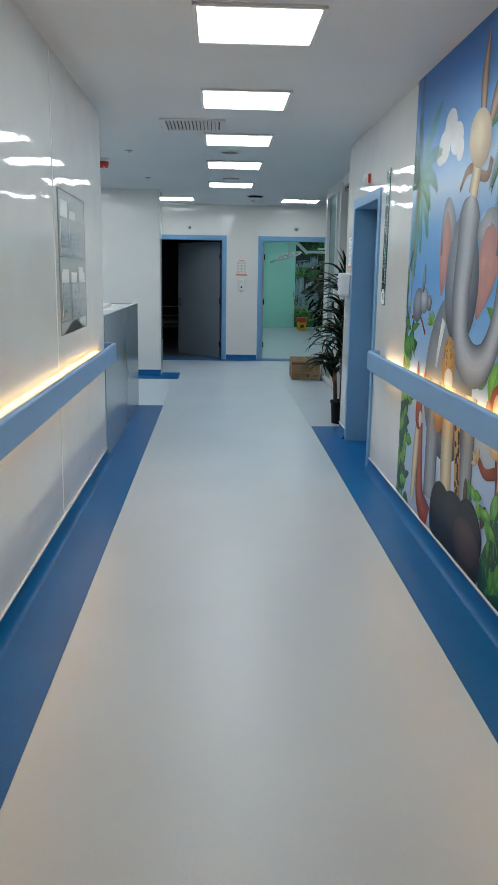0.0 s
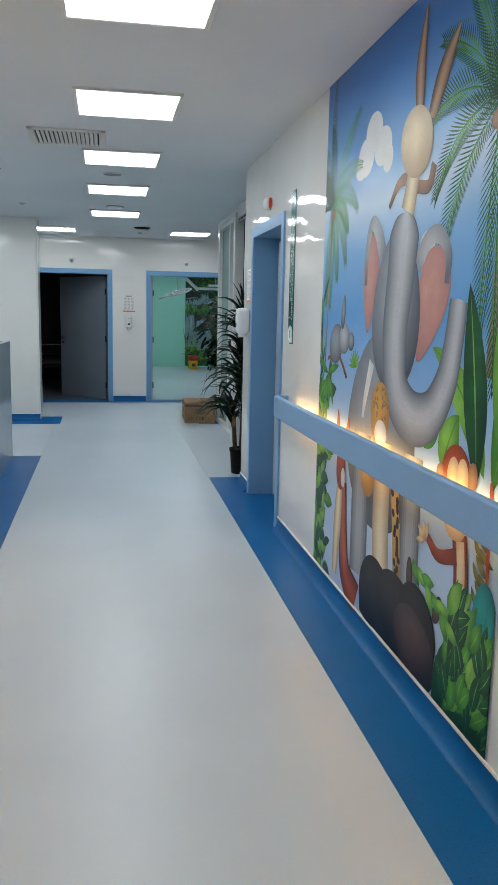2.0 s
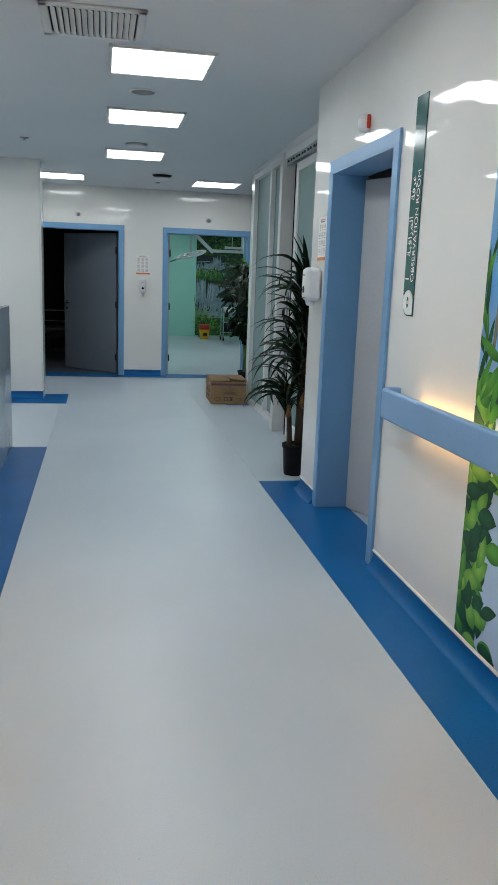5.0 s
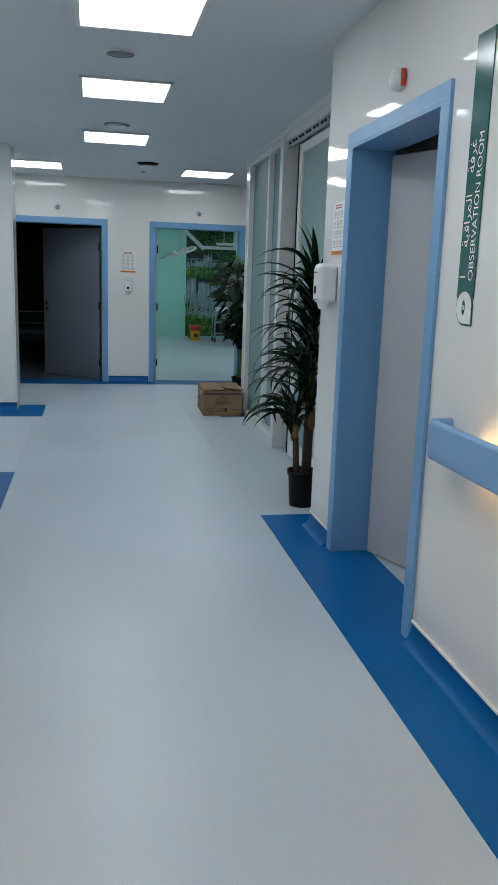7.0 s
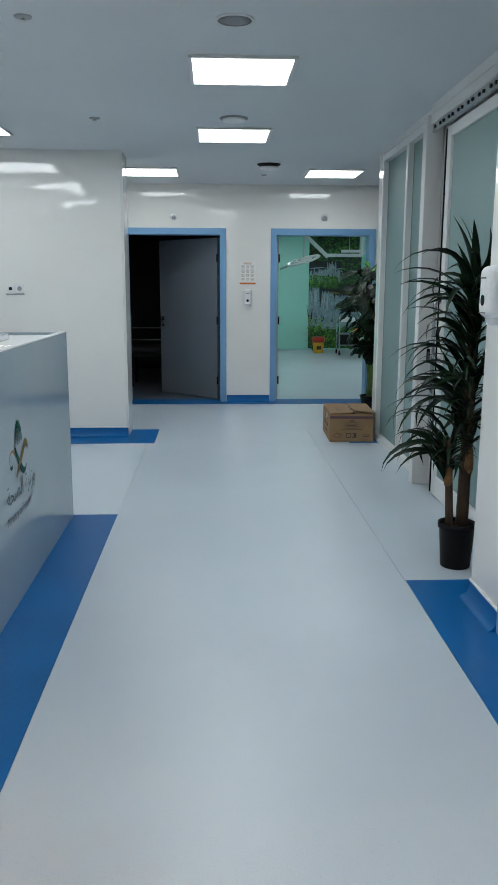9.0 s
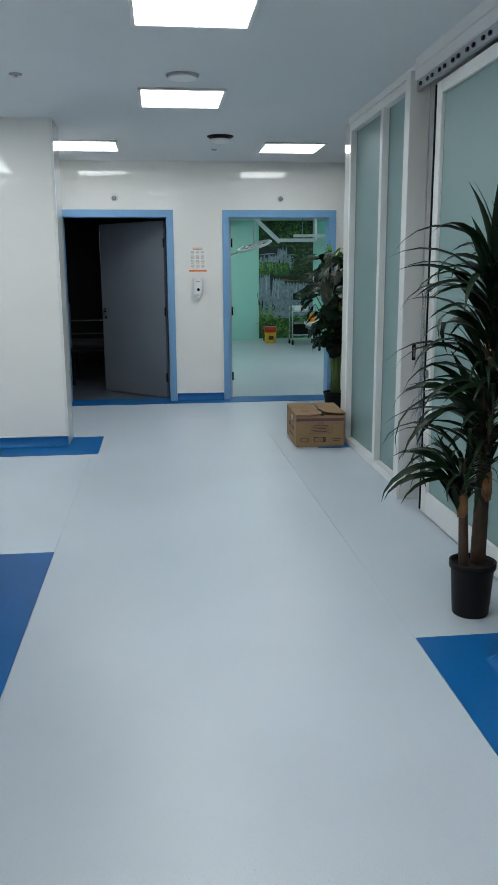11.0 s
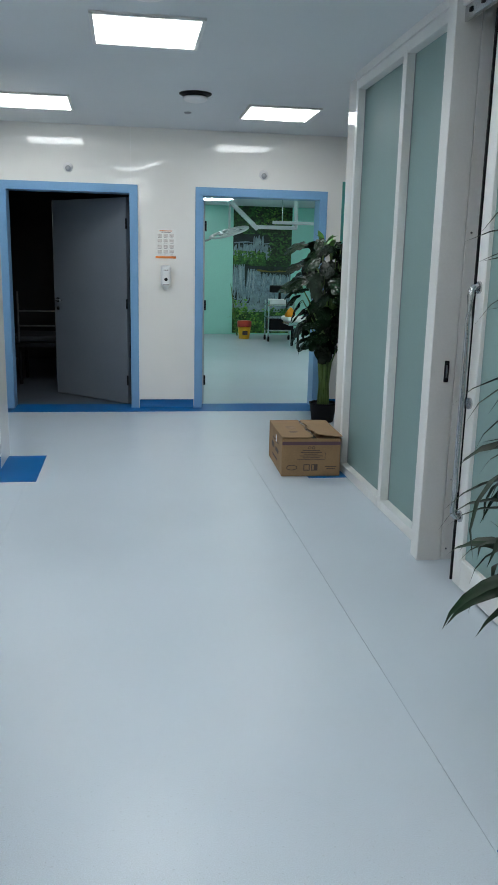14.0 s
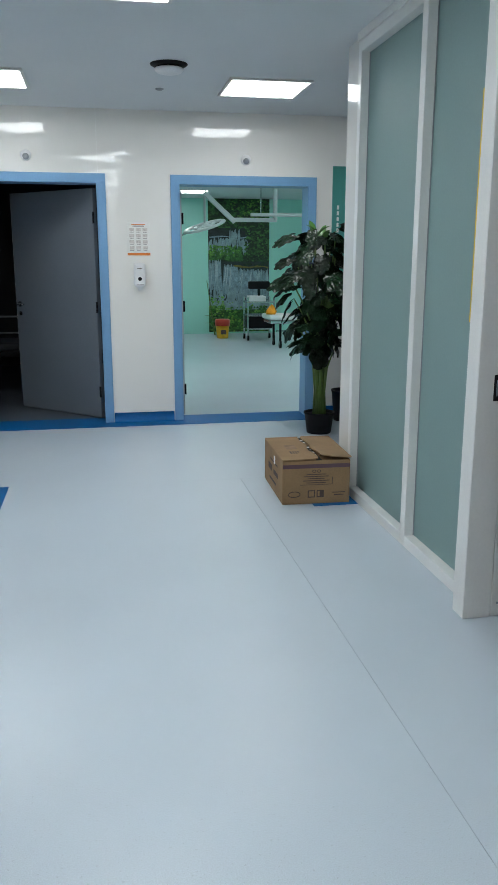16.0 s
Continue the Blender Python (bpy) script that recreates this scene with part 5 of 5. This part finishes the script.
for k in range(8):
    put("bush_leaf", flat_leaf(bmesh.new(), 1.46 + 0.045 * k, 0.56 - 0.018 * k, 0.12, 0.06, -60 + 25 * (k % 3), 20), p_leaf2 if k % 2 else p_leaf)

# ---- treatment room ----
wf = thing("waterfall_mural", Matrix(((1, 0, 0, 2.38), (0, 0, -1, 21.877), (0, 1, 0, 0.03), (0, 0, 0, 1))), "tall wall mural of a waterfall in green woods", "wall mural")
forest = surface("printed_forest", (0.022, 0.085, 0.018), 0.4, var=0.85, scale=5.5, fine=22, fvar=0.6)
rock = surface("printed_rock", (0.07, 0.085, 0.07), 0.4, var=0.5, scale=6, fine=30, fvar=0.4)
water = surface("printed_water", (0.42, 0.50, 0.56), 0.4, var=0.25, scale=10, fine=40, fvar=0.2, stretch=(4, 4, 0.6))
bushy = surface("printed_bush", (0.045, 0.15, 0.03), 0.4, var=0.7, scale=9, fine=40, fvar=0.5)
mist = surface("printed_mist", (0.24, 0.34, 0.39), 0.4, var=0.3, scale=10)
grass = surface("printed_grass", (0.12, 0.30, 0.05), 0.4, var=0.7, scale=9, fine=40, fvar=0.5)
wl = [0.0]


def wput(name, bm, material):
    wl[0] += 0.0004
    return part(name, bm, material, wf, "", Matrix.Translation((0, 0, wl[0])))


streak = surface("printed_falls", (0.13, 0.20, 0.25), 0.4, var=0.5, scale=1.0, fine=2.6, fvar=0.5, stretch=(16, 0.9, 1))
pale = surface("printed_spray", (0.22, 0.31, 0.38), 0.4, var=0.4, scale=12, fine=40, fvar=0.3)
leafy = [forest, bushy, surface("printed_shade", (0.010, 0.030, 0.010), 0.4, var=0.6, scale=8, fine=30, fvar=0.5), surface("printed_fresh", (0.09, 0.24, 0.04), 0.4, var=0.6, scale=10, fine=40, fvar=0.5)]
deep = surface("printed_deep_rock", (0.016, 0.024, 0.026), 0.4, var=0.5, scale=7, fine=30, fvar=0.4)
wput("forest_ground", boxed((0, 0, 0), (1.22, 2.57, 0.001)), forest)
wput("cliff", boxed((0, 0.55, 0.0011), (1.22, 1.38, 0.0013)), deep)
wput("pool", boxed((0, 0.44, 0.0013), (1.22, 0.62, 0.0015)), mist)
wput("upper_cliff", boxed((0, 1.62, 0.0015), (0.85, 2.02, 0.0017)), deep)
r3 = random.Random(11)


def blob(bm, x, z, rx, rz, off, n=11):
    bm.faces.new([bm.verts.new((min(1.219, max(0.001, x + rx * r3.uniform(0.55, 1.15) * math.cos(a))), min(2.56, max(0.001, z + rz * r3.uniform(0.5, 1.15) * math.sin(a))), off)) for a in [j * math.tau / n for j in range(n)]])


def falls(name, n, x0, x1, top, low, wide, material, fan):
    """Many fine threads of water in one piece of the print, spreading as they drop."""
    bm = bmesh.new()
    for k in range(n):
        x, z1 = r3.uniform(x0, x1), top + r3.uniform(-0.07, 0.05)
        z0, w = low + r3.uniform(-0.06, 0.20), wide * r3.uniform(0.5, 1.4)
        lean = fan * ((x - x0) / (x1 - x0) - 0.7) + r3.uniform(-0.015, 0.015)
        prev = None
        for i in range(7):
            t = i / 6
            xx, ww, z = x + lean * t * t, w * math.sin(math.pi * (0.12 + 0.8 * t)) / 2, z1 + (z0 - z1) * t
            row = [bm.verts.new((min(1.219, max(0.001, xx - s * ww)), z, k * 0.000003)) for s in (1, -1)]
            if prev:
                bm.faces.new((prev[0], row[0], row[1], prev[1]))
            prev = row
    tagged(wput(name, bm, material), "", "", "", "stuff")


# the main drop in three groups with dark rock between them, each from a dim sheet to bright threads
for x0, x1, top in ((0.02, 0.25, 1.38), (0.31, 0.60, 1.28), (0.62, 1.20, 1.20)):
    n = int(90 * (x1 - x0))
    falls("water_sheet", n, x0, x1, top - 0.02, 0.60, 0.050, streak, 0.10)
    falls("water_stream", n, x0, x1, top, 0.64, 0.030, mist, 0.10)
    falls("water_stream", int(n * 0.6), x0, x1, top, 0.66, 0.030, pale, 0.10)
    falls("bright_stream", int(n * 0.2), x0 + 0.01, x1 - 0.01, top, 0.84, 0.016, water, 0.08)
falls("spray", 50, 0.0, 1.22, 0.76, 0.57, 0.05, mist, 0.1)
falls("upper_falls", 30, 0.02, 0.80, 1.79, 1.52, 0.05, mist, 0.03)
falls("upper_falls", 26, 0.05, 0.78, 1.80, 1.54, 0.03, pale, 0.03)
falls("upper_falls", 16, 0.42, 0.62, 1.96, 1.74, 0.03, mist, 0.03)
wput("bright_ledge", ribbon([(0.02, 1.84), (0.30, 1.86), (0.60, 1.83), (0.84, 1.85)], lambda t: 0.018 + 0.010 * math.sin(9 * t)), pale)
wput("mossy_ledge", ribbon([(0.50, 1.30), (0.80, 1.27), (1.05, 1.29), (1.20, 1.26)], lambda t: 0.030 + 0.012 * math.sin(13 * t)), surface("printed_moss", (0.16, 0.13, 0.02), 0.4, var=0.5, scale=14))


def foliage(n, x0, x1, z0, z1, material, size=0.034):
    bm = bmesh.new()
    for k in range(n):
        w = size * r3.uniform(0.5, 1.3)
        blob(bm, r3.uniform(x0, x1), r3.uniform(z0, z1), w, w * 0.75, k * 0.000004)
    tagged(wput("foliage", bm, material), "", "", "", "stuff")


shade, fresh = leafy[2], leafy[3]
for j in range(3):
    foliage(60, 0.0, 1.21, 1.98, 2.56, shade)
    foliage(46, 0.0, 1.21, 2.02, 2.56, forest)
    foliage(40, 0.45, 1.10, 2.15, 2.56, fresh, 0.026)
    foliage(50, 0.72, 1.21, 1.40, 2.05, shade)
    foliage(36, 0.72, 1.21, 1.45, 2.05, bushy, 0.028)
    foliage(50, 0.0, 0.66, 1.42, 1.66, bushy, 0.030)
    foliage(34, 0.0, 0.60, 1.48, 1.68, fresh, 0.026)
    foliage(24, 0.66, 1.21, 1.30, 1.50, shade, 0.030)
    foliage(60, 0.0, 1.21, 0.0, 0.50, bushy, 0.036)
    foliage(46, 0.0, 1.21, 0.0, 0.54, grass, 0.030)
    foliage(16, 0.0, 0.30, 0.40, 0.74, grass, 0.026)
foliage(30, 0.10, 0.55, 0.0, 0.60, surface("printed_sunlit_leaf", (0.20, 0.40, 0.06), 0.4, var=0.4, scale=14), 0.022)

# surgical lamp on ceiling arms
lamp_grey = surface("lamp_grey", (0.58, 0.62, 0.63), 0.3, var=0.05)
lamp = thing("surgical_lamp", pose(1.87, 18.5, 1.92), "white surgical lamp on jointed ceiling arms", "surgical lamp")
lh_head = part("head", tube(bmesh.new(), [(0.30 * math.cos(k * math.tau / 36), 0.30 * math.sin(k * math.tau / 36), 0.02) for k in range(37)], 0.04, 10, 0.55), lamp_grey, lamp, "open pale grey lamp ring", pose(0, 0, 0, 8, -17, 0))
part("inner_ring", tube(bmesh.new(), [(0.15 * math.cos(k * math.tau / 28), 0.15 * math.sin(k * math.tau / 28), 0.03) for k in range(29)], 0.03, 8, 0.6), lamp_grey, lh_head)
part("hub", spun([(0.07, 0.01), (0.07, 0.05), (0.03, 0.07), (0.01, 0.072)], 20), lamp_grey, lh_head)
for k in range(3):
    a = k * math.tau / 3
    part("spoke", rod(bmesh.new(), (0.05 * math.cos(a), 0.05 * math.sin(a), 0.04), (0.29 * math.cos(a), 0.29 * math.sin(a), 0.03), 0.016, seg=8), lamp_grey, lh_head)
part("handle_bar", rod(bmesh.new(), (-0.44, 0, -0.14), (-0.30, 0, -0.09), 0.014, seg=10), steel, lamp)
part("yoke", tube(bmesh.new(), [(0.0, 0, 0.06), (0.0, 0, 0.25), (0.0, 0, 0.50)], 0.018, 10), lamp_grey, lamp)
part("spring_arm", boxed((-0.035, -0.035, -0.32), (0.035, 0.035, 0.32), 0.01, 2), lamp_grey, lamp, "slanting grey spring arm", Matrix.Translation((0.23, 0, 0.30)) @ pose(0, 0, 0, 0, -48, 0))
part("arm", boxed((0.42, -0.03, 0.09), (1.12, 0.03, 0.15), 0.008, 2), lamp_grey, lamp, "level grey arm")
part("drop_pole", rod(bmesh.new(), (1.10, 0, 0.12), (1.10, 0, 0.679), 0.035, seg=14), lamp_grey, lamp)
part("ceiling_cap", spun([(0.11, 0), (0.11, -0.03), (0.05, -0.06), (0.03, -0.06)], 24), white_plastic, lamp, "", Matrix.Translation((1.10, 0, 0.679)))
part("arm", boxed((0.70, -0.10, 0.17), (1.80, -0.05, 0.22), 0.008, 2), lamp_grey, lamp)
part("hanger", rod(bmesh.new(), (0.86, -0.07, 0.2), (0.86, -0.07, 0.679), 0.008, seg=8), steel, lamp)

# sharps bucket
bk = thing("waste_bucket", pose(2.50, 20.9, 0), "yellow sharps bucket with a red lid", "bucket")
bkt = part("bucket", spun([(0.10, 0.0), (0.105, 0.004), (0.13, 0.24), (0.12, 0.24)], 28), surface("yellow_plastic", (0.80, 0.42, 0.02), 0.35, var=0.06), bk, "yellow plastic bucket")
part("lid", spun([(0.142, 0.235), (0.142, 0.34), (0.12, 0.355), (0.01, 0.357)], 28), red_plastic, bk, "red plastic lid")
part("label", boxed((-0.05, -0.132, 0.08), (0.05, -0.118, 0.16)), card_print, bkt)
fp = thing("floor_plant", pose(2.40, 21.55, 0), "thin bare green plant by the mural", "plant")
part("stem", tube(bmesh.new(), [(0.05, 0, 0), (0.0, 0, 0.35), (-0.05, 0, 0.7), (-0.10, 0, 1.05)], lambda t: 0.016 - 0.01 * t, 6), stem_green, fp)
for k in range(9):
    lf = part("leaf", strap_leaf(0.22, 0.05, 110), young_leaf, fp, "", Matrix.Translation((0.0, 0, 0.10 + 0.05 * k)) @ pose(0, 0, 0, 0, 0, 137 * k))

# instrument trolley
tr = thing("instrument_trolley", pose(3.12, 20.5, 0), "steel instrument trolley with a black monitor", "trolley")
for x in (-0.24, 0.24):
    for y in (-0.2, 0.2):
        part("post", rod(bmesh.new(), (x, y, 0.10), (x, y, 0.78), 0.016, seg=10), steel, tr)
        fork = part("castor_fork", boxed((x - 0.02, y - 0.015, 0.05), (x + 0.02, y + 0.015, 0.11), 0.003), steel, tr)
        part("castor", rod(bmesh.new(), (x - 0.015, y, 0.05), (x + 0.015, y, 0.05), 0.05, seg=16), black_plastic, fork, "black castor")
for z in (0.20, 0.44, 0.68):
    part("shelf", boxed((-0.26, -0.22, z), (0.26, 0.22, z + 0.025), 0.004), steel, tr)
part("drawer_block", boxed((-0.22, -0.19, 0.226), (0.22, 0.19, 0.43), 0.008), black_plastic, tr, "dark grey drawer block")
part("monitor", boxed((-0.20, -0.05, 0.92), (0.20, 0.05, 1.06), 0.03, 3), black_plastic, tr, "black monitor")
part("monitor_stand", rod(bmesh.new(), (0, 0, 0.70), (0, 0, 0.93), 0.025, seg=12), black_plastic, tr)
part("device", boxed((-0.2, -0.15, 0.706), (0.1, 0.15, 0.80), 0.01, 2), white_plastic, tr, "white device")

# treatment couch
co = thing("treatment_couch", pose(3.72, 19.2, 0), "wheeled treatment couch with a white sheet", "couch")
part("mattress", boxed((-0.75, -0.33, 0.47), (0.9, 0.33, 0.55), 0.03, 3), surface("white_sheet", (0.78, 0.80, 0.80), 0.8, var=0.04, scale=6, bump=0.4, bscale=14), co, "white sheeted mattress")
part("frame", boxed((-0.72, -0.30, 0.41), (0.88, 0.30, 0.468), 0.01), steel, co)
for x in (-0.55, 0.7):
    for y in (-0.26, 0.26):
        part("leg", rod(bmesh.new(), (x, y, 0.12), (x, y, 0.415), 0.02, seg=10), black_plastic, co)
        fork = part("castor_fork", boxed((x - 0.025, y - 0.02, 0.065), (x + 0.025, y + 0.02, 0.125), 0.004), grey_plastic, co)
        part("castor", rod(bmesh.new(), (x - 0.015, y, 0.065), (x + 0.015, y, 0.065), 0.065, seg=16), black_plastic, fork, "black castor")
part("brace", boxed((-0.56, -0.02, 0.25), (0.72, 0.02, 0.28), 0.004), steel, co)
yc = thing("folded_cloth", pose(3.06, 19.15, 0.552), "crumpled bright orange cloth on the couch", "cloth")
bm = spun([(0.08, 0.0), (0.09, 0.04), (0.06, 0.09), (0.025, 0.13), (0.006, 0.132)], 18)
for v in bm.verts:
    v.co *= 1 + 0.45 * noise.noise(v.co * 22)
part("cloth", bm, surface("orange_cloth", (0.80, 0.30, 0.01), 0.8, var=0.2, scale=12), yc)

# ---- unlit room: a stretcher's rails ----
# stretcher's rails, frame and legs coloured darker to stand for the unlit room
dull_steel = surface("dull_steel", (0.22, 0.23, 0.25), 0.28, 1.0, var=0.25, scale=14)
st = thing("stretcher", pose(-0.43, 15.1, 0), "steel framed stretcher standing in the unlit room", "stretcher")
part("mattress", boxed((-0.7, -0.33, 0.50), (0.42, 0.33, 0.58), 0.03, 2), surface("dark_mattress", (0.02, 0.025, 0.03), 0.7), st, "dark mattress")
for z in (0.69, 0.86):
    part("side_rail", rod(bmesh.new(), (-0.6, -0.36, z), (0.46, -0.36, z), 0.009, seg=10), dull_steel, st)
for x in (-0.6, -0.1, 0.46):
    part("rail_post", rod(bmesh.new(), (x, -0.36, 0.50), (x, -0.36, 1.08 if x < -0.5 else 0.87), 0.010, seg=10), dull_steel, st)
part("frame", boxed((-0.72, -0.36, 0.44), (0.48, 0.34, 0.495), 0.008), black_plastic, st)
for x in (-0.6, 0.36):
    for y in (-0.28, 0.28):
        part("leg", rod(bmesh.new(), (x, y, 0.0), (x, y, 0.445), 0.02, seg=10), black_plastic, st)
